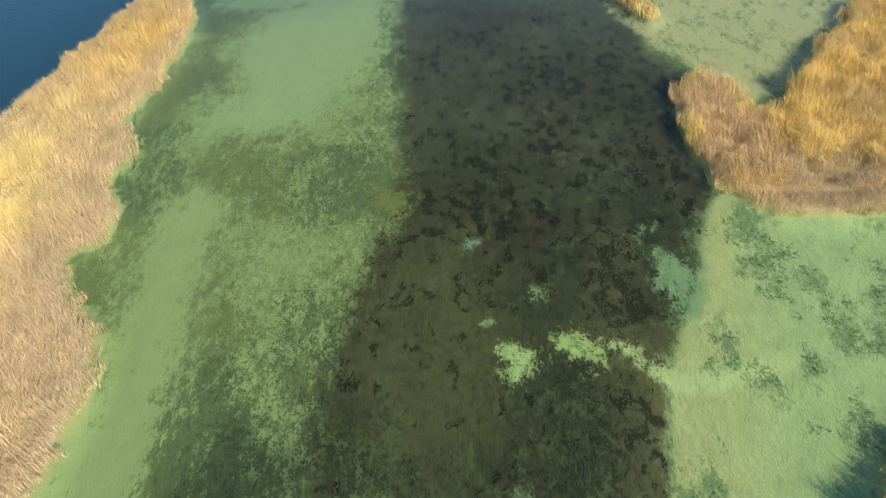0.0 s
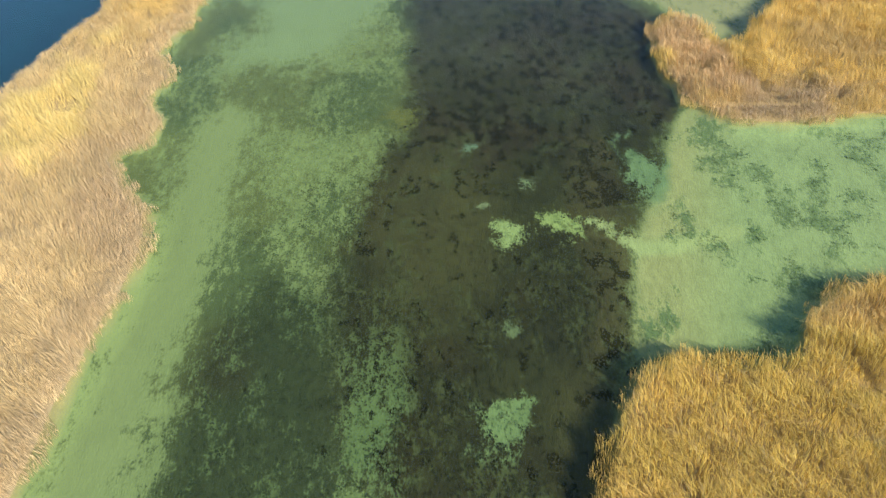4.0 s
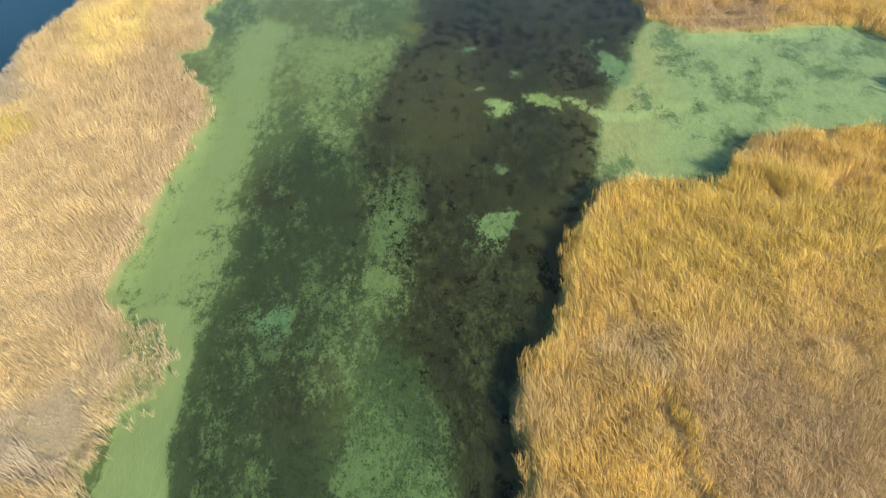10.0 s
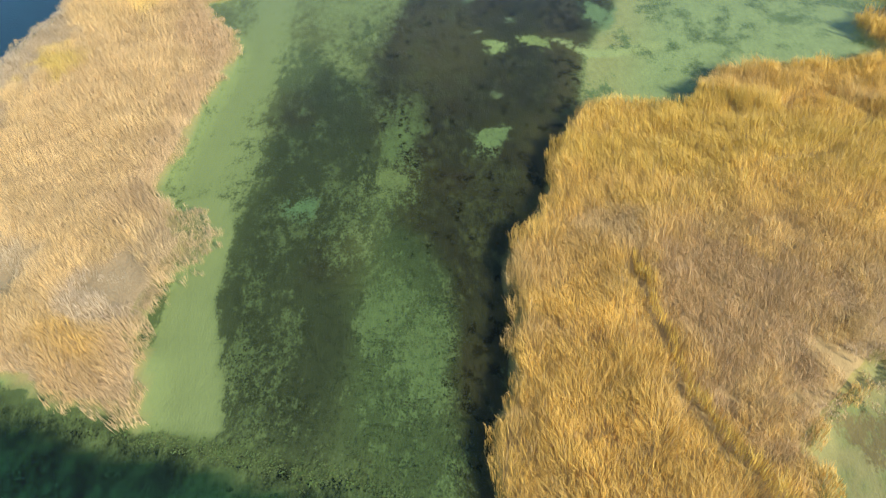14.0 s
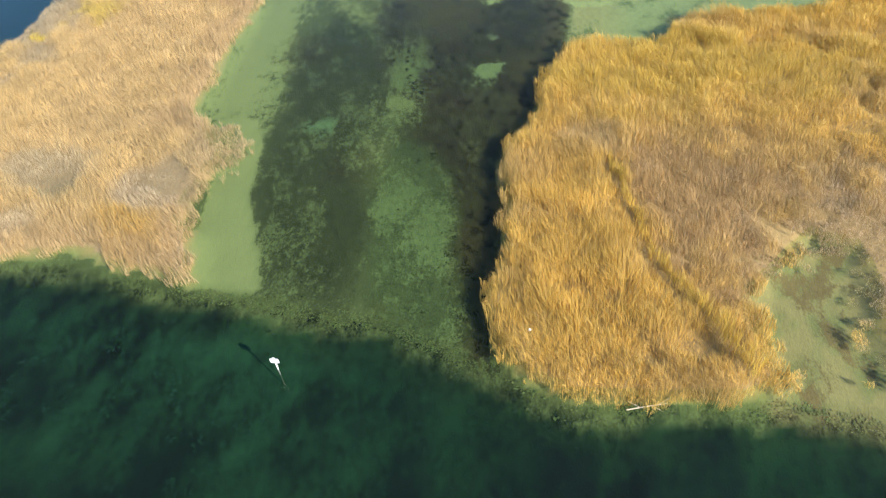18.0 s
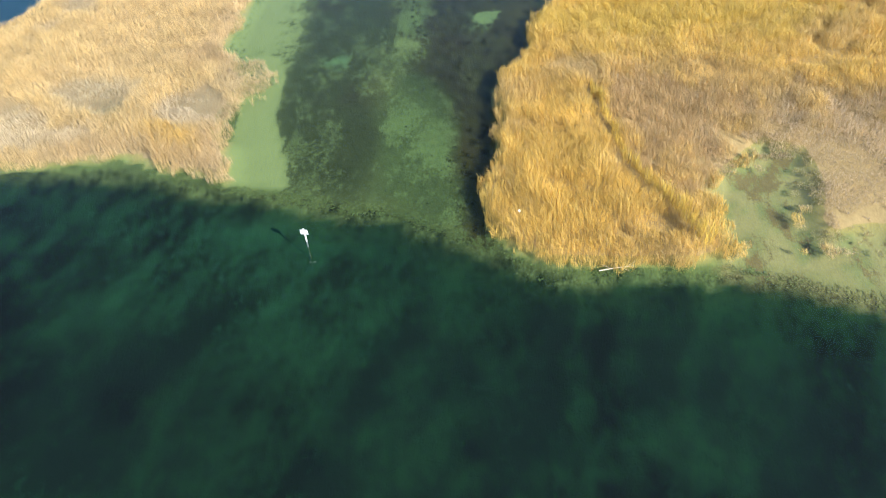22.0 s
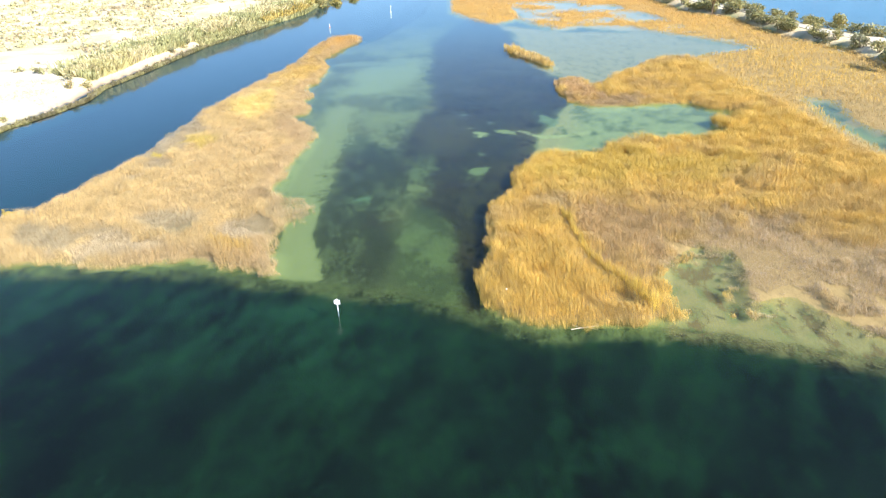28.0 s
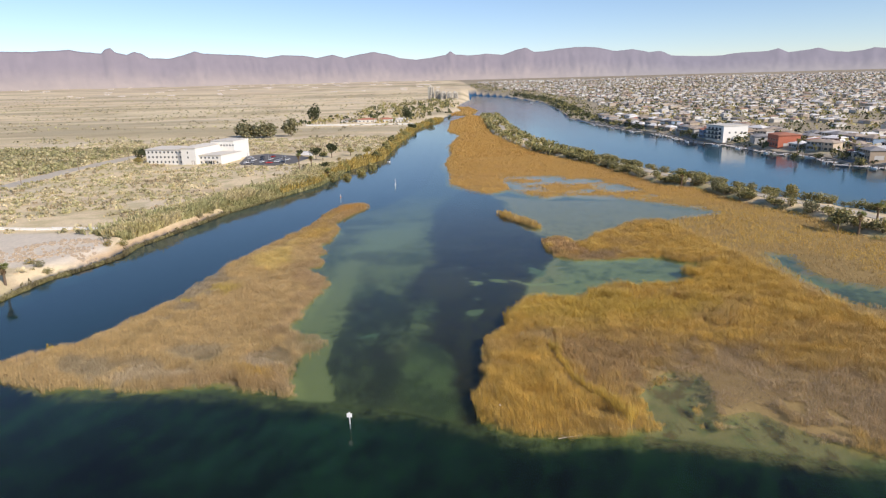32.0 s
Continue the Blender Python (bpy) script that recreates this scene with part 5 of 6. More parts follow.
# ---- the roads and the yard ----
def ribbon(name, line, width, mat, label, lift=0.12, n=60):
    s = np.linspace(0, 1, n)
    x, y, d = along(line, s)
    verts = []
    for side in (-1, 1):
        vx, vy = x - d[:, 1] * width / 2 * side, y + d[:, 0] * width / 2 * side
        verts.append(np.c_[vx, vy, z_at(vx, vy) + lift + 0.08])
    v = np.concatenate(verts + [q - (0, 0, 0.6) for q in verts])
    i = np.arange(n - 1)
    top = np.stack([i + n, i + n + 1, i + 1, i], -1)
    sides = np.concatenate([np.stack([i, i + 1, i + 1 + 2 * n, i + 2 * n], -1), np.stack([i + n + 1, i + n, i + 3 * n, i + 1 + 3 * n], -1)])
    return tagged(from_arrays(name, v, np.concatenate([top, sides]), mat), label, "road", kind="structure")


ribbon("road", ROAD, 12.0, DIRT_ROAD, "pale gravel road to the hotel", 0.05)
mid = [((a[0] + b[0]) / 2, (a[1] + b[1]) / 2) for a, b in (((54.6, 811), (84, 818)), ((46, 492), (75, 500)), ((61, 329), (85.5, 330)), ((87.6, 252), (103, 246)), ((99, 190), (117.7, 195)), ((113.8, 160), (128.4, 154.5)), ((119, 117.6), (138, 125)), ((130, 88.6), (154.5, 92.7)), ((132, 60), (160, 70)), ((150, -60), (168, -60)))]
ribbon("levee_road", mid, 4.5, DIRT_ROAD, "pale dirt track along the levee", 0.08, 140)
bm = bmesh.new()
zp = float(np.max(z_at([p[0] for p in PARKING], [p[1] for p in PARKING]))) + 0.15
low = [bm.verts.new((px_, py_, zp - 1.5)) for px_, py_ in PARKING]
top = [bm.verts.new((px_, py_, zp)) for px_, py_ in PARKING]
bm.faces.new(top)
for i in range(len(top)):
    bm.faces.new((low[i], low[(i + 1) % len(low)], top[(i + 1) % len(top)], top[i]))
tagged(part("parking_lot", bm, ASPHALT), "dark asphalt car park beside the hotel", "pavement", kind="structure")


# ---- the hotel ----
def window(parent, x, y, z, w, h, axis=0, face=-1, name="window"):
    """A recessed pane in a frame on a wall that faces along -y (axis 0) or +-x (axis 1)."""
    d = 0.12
    if axis == 0:
        win = part(name, boxed(x - w / 2, x + w / 2, y - 0.04, y + d, z, z + h), FRAME, parent)
        part("pane", boxed(x - w / 2 + 0.08, x + w / 2 - 0.08, y - 0.07, y + d - 0.02, z + 0.08, z + h - 0.08), GLASS, win)
    else:
        win = part(name, boxed(min(x, x + face * 0.05) - 0.02, max(x, x + face * 0.05) + 0.02, y - w / 2, y + w / 2, z, z + h), FRAME, parent)
        part("pane", boxed(min(x, x + face * 0.10), max(x, x + face * 0.10), y - w / 2 + 0.08, y + w / 2 - 0.08, z + 0.08, z + h - 0.08), GLASS, win)
    return win


def hip(x0, x1, y0, y1, z0, rise, over=0.5):
    """A low hipped roof with eaves."""
    bm = bmesh.new()
    x0, x1, y0, y1 = x0 - over, x1 + over, y0 - over, y1 + over
    k = min(x1 - x0, y1 - y0) / 2
    ridge = [((x0 + k, (y0 + y1) / 2), (x1 - k, (y0 + y1) / 2))] if x1 - x0 > y1 - y0 else [(((x0 + x1) / 2, y0 + k), ((x0 + x1) / 2, y1 - k))]
    a, b = (bm.verts.new((*p, z0 + rise)) for p in ridge[0])
    c = [bm.verts.new((*p, z0)) for p in ((x0, y0), (x1, y0), (x1, y1), (x0, y1))]
    u = [bm.verts.new((*p, z0 - 0.25)) for p in ((x0, y0), (x1, y0), (x1, y1), (x0, y1))]
    if x1 - x0 > y1 - y0:
        faces = [(c[0], c[1], b, a), (c[1], c[2], b), (c[2], c[3], a, b), (c[3], c[0], a)]
    else:
        faces = [(c[0], c[1], a), (c[1], c[2], b, a), (c[2], c[3], b), (c[3], c[0], a, b)]
    for f in faces + [(u[i], u[(i + 1) % 4], c[(i + 1) % 4], c[i]) for i in range(4)] + [tuple(u[::-1])]:
        bm.faces.new(f)
    return bm


hotel = thing("hotel", pose(-196, 286.5, float(z_at(-170, 290)[0]) - 0.3, 0, 0, -12) @ Matrix.Diagonal((0.78, 1, 1, 1)), "white three-storey stucco hotel with cream roofs", "hotel")
part("wall", boxed(0, 35, 0, 17, -1, 10.0), WHITE_WALL, hotel, "white stucco guest wing")
part("roof", hip(0, 35, 0, 17, 10.0, 1.6, 0.6), CREAM_ROOF, hotel)
part("wall", boxed(35, 48, -2.5, 26, -1, 11.0), WHITE_WALL, hotel, "plain white stucco middle block")
part("roof", hip(35, 48, -2.5, 26, 11.0, 1.3, 0.5), CREAM_ROOF, hotel)
part("wall", boxed(40, 62, 26.1, 46, -1, 13.0), WHITE_WALL, hotel, "taller white block behind")
part("roof", hip(40, 62, 26.1, 46, 13.0, 0.9, 0.4), CREAM_ROOF, hotel)
part("wall", boxed(48.1, 68, 1, 25.9, -1, 6.2), WHITE_WALL, hotel, "low white entrance wing")
part("roof", hip(48.1, 68, 1, 25.9, 6.2, 1.2, 0.6), CREAM_ROOF, hotel)
part("porch", boxed(56, 64, -4, 0.9, 2.9, 3.3), CREAM_ROOF, hotel)
for px_ in (56.4, 63.6):
    part("porch_post", boxed(px_ - 0.2, px_ + 0.2, -3.8, -3.4, -0.5, 2.9), WHITE_WALL, hotel)
for k in range(3):
    for i in range(9):
        window(hotel, 2.6 + i * 3.7, 0, 1.2 + 3.1 * k, 1.5, 1.35)
    for i in range(3):
        window(hotel, 0, 3.5 + i * 4.6, 1.2 + 3.1 * k, 1.3, 1.35, 1, -1)
for k in range(2):
    window(hotel, 41, -2.5, 4.4 + 3.1 * k, 1.2, 1.3)
    for i in range(5):
        window(hotel, 50 + i * 3.6, 1, 0.9 + 2.9 * k, 1.5, 1.3)
for i in range(5):
    window(hotel, 50.0 + i * 2.8, 26.1, 9.2, 1.4, 1.3)
part("door", boxed(58.5, 61.5, 0.85, 1.1, -0.3, 2.3), GLASS, hotel)
part("stair_rail", box(box(boxed(46.0, 46.2, -5.0, -4.8, -0.5, 3.2), 48.4, 48.6, -5.0, -4.8, -0.5, 3.2), 46.0, 48.6, -5.0, -4.85, 3.0, 3.2), WOOD, hotel)


def car(m, paint, label):
    ob = thing("parked_car", m, label, "car", "cars in the car park")
    bm = boxed(-2.2, 2.2, -0.88, 0.88, 0.35, 0.88, bevel=0.16)
    part("body", bm, paint, ob)
    bm = bmesh.new()
    lo, hi = [(-1.5, -0.8), (1.0, -0.8), (1.0, 0.8), (-1.5, 0.8)], [(-1.05, -0.66), (0.35, -0.66), (0.35, 0.66), (-1.05, 0.66)]
    a, b = [bm.verts.new((*p, 0.86)) for p in lo], [bm.verts.new((*p, 1.38)) for p in hi]
    for i in range(4):
        bm.faces.new((a[i], a[(i + 1) % 4], b[(i + 1) % 4], b[i]))
    part("window_band", bm, GLASS, ob)
    part("roof", boxed(-1.08, 0.38, -0.68, 0.68, 1.37, 1.45, bevel=0.03), paint, ob)
    for wx_ in (-1.35, 1.35):
        for wy_ in (-0.8, 0.8):
            wheel = part("wheel", rod(bmesh.new(), (wx_, wy_ - 0.11, 0.33), (wx_, wy_ + 0.11, 0.33), 0.33, 0.33, 12), RUBBER, ob)
            part("rim", rod(bmesh.new(), (wx_, wy_ - 0.12, 0.33), (wx_, wy_ + 0.12, 0.33), 0.19, 0.19, 8), STEEL, wheel)
    return ob


PAINTS = {"white": plain("white_car_paint", (0.8, 0.8, 0.8), 0.25), "red": plain("red_car_paint", (0.5, 0.03, 0.02), 0.25), "silver": plain("silver_car_paint", (0.45, 0.46, 0.48), 0.3, 0.5), "dark": plain("dark_car_paint", (0.04, 0.045, 0.06), 0.25)}
for i, (cx, cy, colour, turn) in enumerate(((-127, 273, "white", 75), (-123.5, 272, "silver", 75), (-118, 276, "white", 78), (-112, 270, "red", 20), (-108, 276, "white", 15), (-104, 273, "dark", 15), (-126, 286, "white", 75), (-121, 288, "dark", 75),
                                            (-116, 290, "white", 75), (-110, 288, "silver", 75), (-104, 286, "white", 75), (-132, 300, "white", 80), (-125, 303, "dark", 80), (-118, 305, "red", 80), (-110, 303, "silver", 78))):
    car(pose(cx, cy, zp + 0.004, 0, 0, turn), PAINTS[colour], colour + " car parked on the asphalt by the hotel")

truck = thing("box_truck", pose(-97, 310, float(z_at(-97, 310)[0]), 0, 0, -10), "long white box truck parked by the lawn", "truck")
part("box", boxed(-5, 2.6, -1.2, 1.2, 0.9, 3.4, bevel=0.05), PAINTS["white"], truck)
part("cab", boxed(2.7, 4.8, -1.1, 1.1, 0.6, 2.6, bevel=0.15), PAINTS["white"], truck)
for wx_ in (-3.6, 3.6):
    for wy_ in (-1.05, 1.05):
        part("wheel", rod(bmesh.new(), (wx_, wy_ - 0.15, 0.45), (wx_, wy_ + 0.15, 0.45), 0.45, 0.45, 12), RUBBER, truck)


def pole(x, y, tall, label, name="utility_pole", lamp_arm=False):
    ob = thing(name, pose(x, y, float(z_at(x, y)[0]) - 0.1, 0, 0, 20), label, "pole", name.replace("_", " ") + "s")
    part("post", rod(bmesh.new(), (0, 0, -0.3), (0, 0, tall), 0.16, 0.11), STEEL if lamp_arm else WOOD, ob)
    if lamp_arm:
        part("arm", rod(bmesh.new(), (0, 0, tall - 0.2), (1.4, 0, tall + 0.1), 0.05, 0.04, 6), STEEL, ob)
        part("lamp_head", boxed(1.2, 1.9, -0.15, 0.15, tall + 0.02, tall + 0.16, bevel=0.03), STEEL, ob)
    else:
        part("crossarm", boxed(-1.3, 1.3, -0.07, 0.07, tall - 0.7, tall - 0.5), WOOD, ob)
        for k in (-1.1, 0.0, 1.1):
            part("insulator", rod(bmesh.new(), (k, 0, tall - 0.5), (k, 0, tall - 0.3), 0.05, 0.04, 6), GLASS, ob)
    return ob


for px_, py_ in ((-222.5, 254), (-226, 205), (-220, 312), (-209, 372)):
    pole(px_, py_, 9.5, "grey wooden utility pole beside the gravel road")
for px_, py_ in ((-128, 280), (-119, 296), (-106, 281), (-101, 268)):
    pole(px_, py_, 7.0, "tall slim lamp post in the car park", "car_park_lamp", True)

# white concrete barriers at the edge of the yard, and rubble on it
for i in range(9):
    t = i / 8
    bx, by = -164 + 50 * t, 94.3 - 7.6 * t
    ob = thing("concrete_barrier", pose(bx, by, float(z_at(bx, by)[0]) - 0.1, 0, 0, -8.6), "white concrete barrier block at the sandy yard", "barrier", "row of barriers")
    bm = bmesh.new()
    prof = [(-0.35, 0), (0.35, 0), (0.30, 0.15), (0.14, 0.4), (0.10, 1.0), (-0.10, 1.0), (-0.14, 0.4), (-0.30, 0.15)]
    a, b = [bm.verts.new((-2.95, p, q)) for p, q in prof], [bm.verts.new((2.95, p, q)) for p, q in prof]
    bm.faces.new(a[::-1])
    bm.faces.new(b)
    for k in range(8):
        bm.faces.new((a[k], a[(k + 1) % 8], b[(k + 1) % 8], b[k]))
    part("block", bm, WHITE_WALL, ob)
x, y = prng.uniform(-150, -108, 520), prng.uniform(48, 74, 520)
ok = (inside(LOT, x, y) > 1.5) & (fbm(x / 7, y / 5, 340) > 0.42) & (x > -146 + 0.6 * (y - 48))
x, y = x[ok], y[ok]
cube = np.array([(-1, -1, -1), (1, -1, -1), (1, 1, -1), (-1, 1, -1), (-0.6, -0.7, 1), (0.7, -0.6, 0.8), (0.5, 0.7, 1), (-0.7, 0.5, 0.9)])
sides = np.array([(0, 3, 2, 1), (4, 5, 6, 7), (0, 1, 5, 4), (1, 2, 6, 5), (2, 3, 7, 6), (3, 0, 4, 7)])
s = prng.uniform(0.2, 0.55, (len(x), 1, 1))
v = cube[None] * s * prng.uniform(0.6, 1.4, (len(x), 1, 3)) + np.stack([x, y, z_at(x, y) + 0.12], -1)[:, None] + prng.normal(0, 0.05, (len(x), 8, 3))
q = sides[None] + 8 * np.arange(len(x))[:, None, None]
tagged(from_arrays("rubble_heap", v.reshape(-1, 3), q.reshape(-1, 4), ROCK), "brown rubble stones scattered on pale sand", "rubble", kind="stuff")

# walled compound with red roofs, and the towers far up the river
wall_line = thing("compound_wall", pose(-164, 640, float(z_at(-110, 645)[0]) - 0.5, 0, 0, -8), "long low white garden wall of the compound", "wall")
for i in range(13):
    part("panel", boxed(i * 10.0, i * 10.0 + 9.9, -0.15, 0.15, -1.5, 2.6), WHITE_WALL, wall_line)
    part("pier", boxed(i * 10.0 - 0.35, i * 10.0 + 0.3, -0.35, 0.35, -1.5, 3.0), WHITE_WALL, wall_line)


def villa(x, y, w, d, h, turn, wall, roof, label, group="", name="villa", rise=1.6, openings=4, z=None):
    """A house with walls, a hipped roof, windows, a door and a garage door."""
    ob = thing(name, pose(x, y, float(z_at(x, y)[0]) - 0.3 if z is None else z, 0, 0, turn), label, "house", group)
    part("wall", boxed(-w / 2, w / 2, -d / 2, d / 2, -1.5, h), wall, ob)
    part("roof", hip(-w / 2, w / 2, -d / 2, d / 2, h, rise, 0.6), roof, ob)
    for i in range(openings):
        window(ob, -w / 2 + (i + 0.6) * w / (openings + 0.2), -d / 2, 1.0 if h < 5 else 3.9, 1.7, 1.3)
        if h > 5:
            window(ob, -w / 2 + (i + 0.6) * w / (openings + 0.2), -d / 2, 0.7, 1.8, 1.7)
    part("door", boxed(w / 2 - 1.9, w / 2 - 0.8, -d / 2 - 0.06, -d / 2 + 0.05, 0.3, 2.4), WOOD, ob)
    for i in range(2):
        window(ob, -w / 2, -d / 4 + i * d / 2, 1.0 if h < 5 else 3.9, 1.4, 1.2, 1, -1)
    part("garage_door", boxed(w / 2 - 0.06, w / 2 + 0.06, -d / 4, d / 4, 0.3, 2.6), FRAME, ob)
    return ob


STUCCO = [WHITE_WALL, plain("sand_stucco", (0.52, 0.43, 0.32), 0.9, per_object=0.1), plain("tan_stucco", (0.40, 0.31, 0.22), 0.9, per_object=0.1), plain("grey_stucco", (0.42, 0.41, 0.39), 0.9, per_object=0.1), plain("blue_siding", (0.22, 0.30, 0.40), 0.8)]
ROOFS = [plain("white_roof", (0.70, 0.68, 0.64), 0.9, per_object=0.1), plain("tan_shingles", (0.36, 0.29, 0.22), 0.9, per_object=0.12), plain("grey_shingles", (0.25, 0.24, 0.23), 0.9, per_object=0.1), TILE_RED]
for x, y, w, d, h, roof in ((-97, 690, 22, 12, 4.0, TILE_RED), (-72, 684, 18, 12, 4.2, TILE_RED), (-52, 676, 16, 11, 3.8, ROOFS[0]), (-120, 700, 20, 12, 3.6, ROOFS[1])):
    villa(x, y, w, d, h, -8, WHITE_WALL, roof, "white compound house with a " + ("red tiled" if roof is TILE_RED else "pale") + " roof", "compound houses")
TOWER_WALL = plain("tower_concrete", (0.50, 0.46, 0.38), 0.9, vary=0.06)
for i, (x, y, w, d, h) in enumerate(((-26, 1548, 14, 16, 33), (-8, 1540, 12, 14, 23), (6, 1524, 13, 14, 19), (22, 1516, 13, 14, 18), (37, 1530, 12, 14, 17))):
    ob = thing("tower_block", pose(x, y, float(z_at(x, y)[0]) - 1, 0, 0, 5), "distant beige tower block by the river", "tower", "tower blocks")
    part("wall", boxed(-w / 2, w / 2, -d / 2, d / 2, -3, h), TOWER_WALL, ob)
    part("roof", boxed(-w / 4, w / 4, -d / 4, d / 4, h, h + 3), TOWER_WALL, ob)
    for k in range(3):
        part("window_bay", boxed(-w / 2 + 1.2 + k * (w - 2.4) / 3, -w / 2 + 1.2 + k * (w - 2.4) / 3 + 1.6, -d / 2 - 0.15, -d / 2 + 0.1, 3, h - 2), GLASS, ob)


# ---- the town across the river ----
def matte(name):
    m, n, l, p = material(name)
    t = n.new("ShaderNodeAttribute")
    t.attribute_name = "tone"
    noise_ = n.new("ShaderNodeTexNoise")
    noise_.inputs["Scale"].default_value = 0.4
    tex = n.new("ShaderNodeTexCoord")
    l.new(tex.outputs["Object"], noise_.inputs["Vector"])
    rng_ = n.new("ShaderNodeMapRange")
    rng_.inputs[3].default_value, rng_.inputs[4].default_value = 0.75, 1.25
    l.new(noise_.outputs["Fac"], rng_.inputs[0])
    mix = n.new("ShaderNodeVectorMath")
    mix.operation = "SCALE"
    l.new(t.outputs["Color"], mix.inputs[0])
    l.new(rng_.outputs[0], mix.inputs["Scale"])
    l.new(mix.outputs[0], p.inputs["Base Color"])
    p.inputs["Roughness"].default_value = 0.9
    return m


PAINTED = matte("painted_walls_and_roofs")
trng = np.random.default_rng(33)
# the first row, house by house: a few models, then copies
models, k = [], 0
s = np.r_[np.linspace(0.0, 0.36, 46), np.linspace(0.37, 0.6, 22)]
bx, by, bd = along(BANK_TOWN[2:14], s)
for row, back in ((0, 15.0), (1, 40.0), (2, 63.0)):
    for i in range(len(s)):
        x, y = bx[i] + bd[i, 1] * (back + trng.uniform(-2, 3)), by[i] - bd[i, 0] * (back + trng.uniform(-2, 3))
        if (inside([(190, 284), (250, 284), (240, 384), (190, 384)], np.array([x]), np.array([y]))[0] > 0 and row == 0) or trng.random() < 0.12 or (row == 2 and i > 46):
            continue
        turn = math.degrees(math.atan2(bd[i, 1], bd[i, 0])) + 180 + trng.uniform(-4, 4)
        w = trng.uniform(9, 13)
        if k < 12:
            wall, roof = STUCCO[k % 5], ROOFS[(1, 2, 0, 1, 3, 0, 1, 2, 0, 1, 3, 1)[k]]
            ob = villa(x, y, w, trng.uniform(8, 11), (3.2, 5.8, 3.0, 5.6)[k % 4], turn, wall, roof, ("two-storey" if k % 2 else "low") + " stucco town house near the river", "houses of the town", "town_house")
            models.append(ob)
        else:
            copy_thing(models[trng.integers(0, 12)], pose(x, y, float(z_at(x, y)[0]) - 0.3, 0, 0, turn))
        k += 1

big = thing("apartment_house", pose(207, 346, float(z_at(216, 352)[0]) - 1.0, 0, 0, 10), "big white stucco apartment house on the waterfront", "apartment house")
part("wall", boxed(-2, 18, -2, 20, -3, 10.8), WHITE_WALL, big)
part("roof", boxed(-2.4, 18.4, -2.4, 20.4, 10.8, 11.4), CREAM_ROOF, big)
for k_ in range(3):
    balcony = part("balcony", boxed(-5, -2.05, 0, 18, 1.2 + 3.0 * k_, 1.5 + 3.0 * k_), CONCRETE, big)
    part("railing", boxed(-5, -4.9, 0, 18, 1.5 + 3.0 * k_, 2.5 + 3.0 * k_), GLASS, balcony)
    for j in range(4):
        window(big, -2, 2.2 + j * 4.6, 1.7 + 3.0 * k_, 2.6, 2.0, 1, -1)
    window(big, 3 + 5 * k_, -2, 5.5, 1.4, 1.3)
RED_STUCCO = plain("rust_red_stucco", (0.50, 0.16, 0.09), 0.9, vary=0.1)
villa(227, 300, 17, 14, 8.0, -95, RED_STUCCO, TILE_RED, "rust-red stucco waterfront house with a tiled roof", "", "red_house", 1.4, 4)
villa(224, 324, 12, 12, 5.0, -100, STUCCO[3], ROOFS[2], "grey waterfront house between white and red ones", "", "grey_house", 1.4, 3)
villa(209, 378, 13, 12, 6.5, -100, STUCCO[4], TILE_RED, "blue-grey waterfront house with a red roof", "", "blue_house", 1.6, 3)


# docks, boats and the sea wall
def dock(x, y, turn, long):
    ob = thing("boat_dock", pose(x, y, 0, 0, 0, turn), "pale wooden boat dock with piles in the river", "dock", "docks along the town shore")
    part("deck", boxed(-1.3, 1.3, -3, long, 0.45, 0.7), CONCRETE, ob)
    part("landing", boxed(-4.5, 4.5, long + 0.05, long + 2.6, 0.4, 0.66), CONCRETE, ob)
    for px_ in (-4.2, 4.2):
        part("pile", rod(bmesh.new(), (px_, long + 2.3, -3), (px_, long + 2.3, 2.2), 0.18, 0.16), WOOD, ob)
    part("gangway", boxed(-0.8, 0.8, -8, -2.9, 0.72, 0.9), WOOD, ob)
    return ob


def boat(x, y, turn, label, scale=1.0):
    ob = thing("motor_boat", Matrix.Translation((x, y, -0.15)) @ Matrix.Rotation(radians(turn), 4, "Z") @ Matrix.Scale(scale, 4), label, "boat", "boats on the river")
    bm = bmesh.new()
    rings = []
    for xx, w, low_, top_ in ((-2.8, 1.0, 0.0, 0.95), (-1, 1.15, -0.05, 0.95), (1, 1.0, 0.0, 1.05), (2.4, 0.5, 0.2, 1.2), (3.1, 0.05, 0.6, 1.3)):
        rings.append([bm.verts.new((xx, -w, top_)), bm.verts.new((xx, -w * 0.7, low_ + 0.1)), bm.verts.new((xx, 0, low_ - 0.1)), bm.verts.new((xx, w * 0.7, low_ + 0.1)), bm.verts.new((xx, w, top_))])
    for a, b in zip(rings, rings[1:]):
        for i in range(4):
            bm.faces.new((a[i], b[i], b[i + 1], a[i + 1]))
        bm.faces.new((a[4], b[4], b[0], a[0]))
    bm.faces.new(rings[0])
    part("hull", bm, SIGN_WHITE, ob)
    part("windshield", boxed(0.4, 0.55, -0.8, 0.8, 1.0, 1.5), GLASS, ob)
    part("canopy", boxed(-1.6, 0.4, -0.9, 0.9, 2.0, 2.08), PAINTS["dark"], ob)
    for px_, py_ in ((-1.5, -0.85), (-1.5, 0.85), (0.3, -0.85), (0.3, 0.85)):
        part("canopy_post", rod(bmesh.new(), (px_, py_, 0.9), (px_, py_, 2.02), 0.03, 0.03, 6), STEEL, ob)
    part("outboard", boxed(-3.2, -2.8, -0.2, 0.2, 0.1, 1.3, bevel=0.06), RUBBER, ob)
    return ob


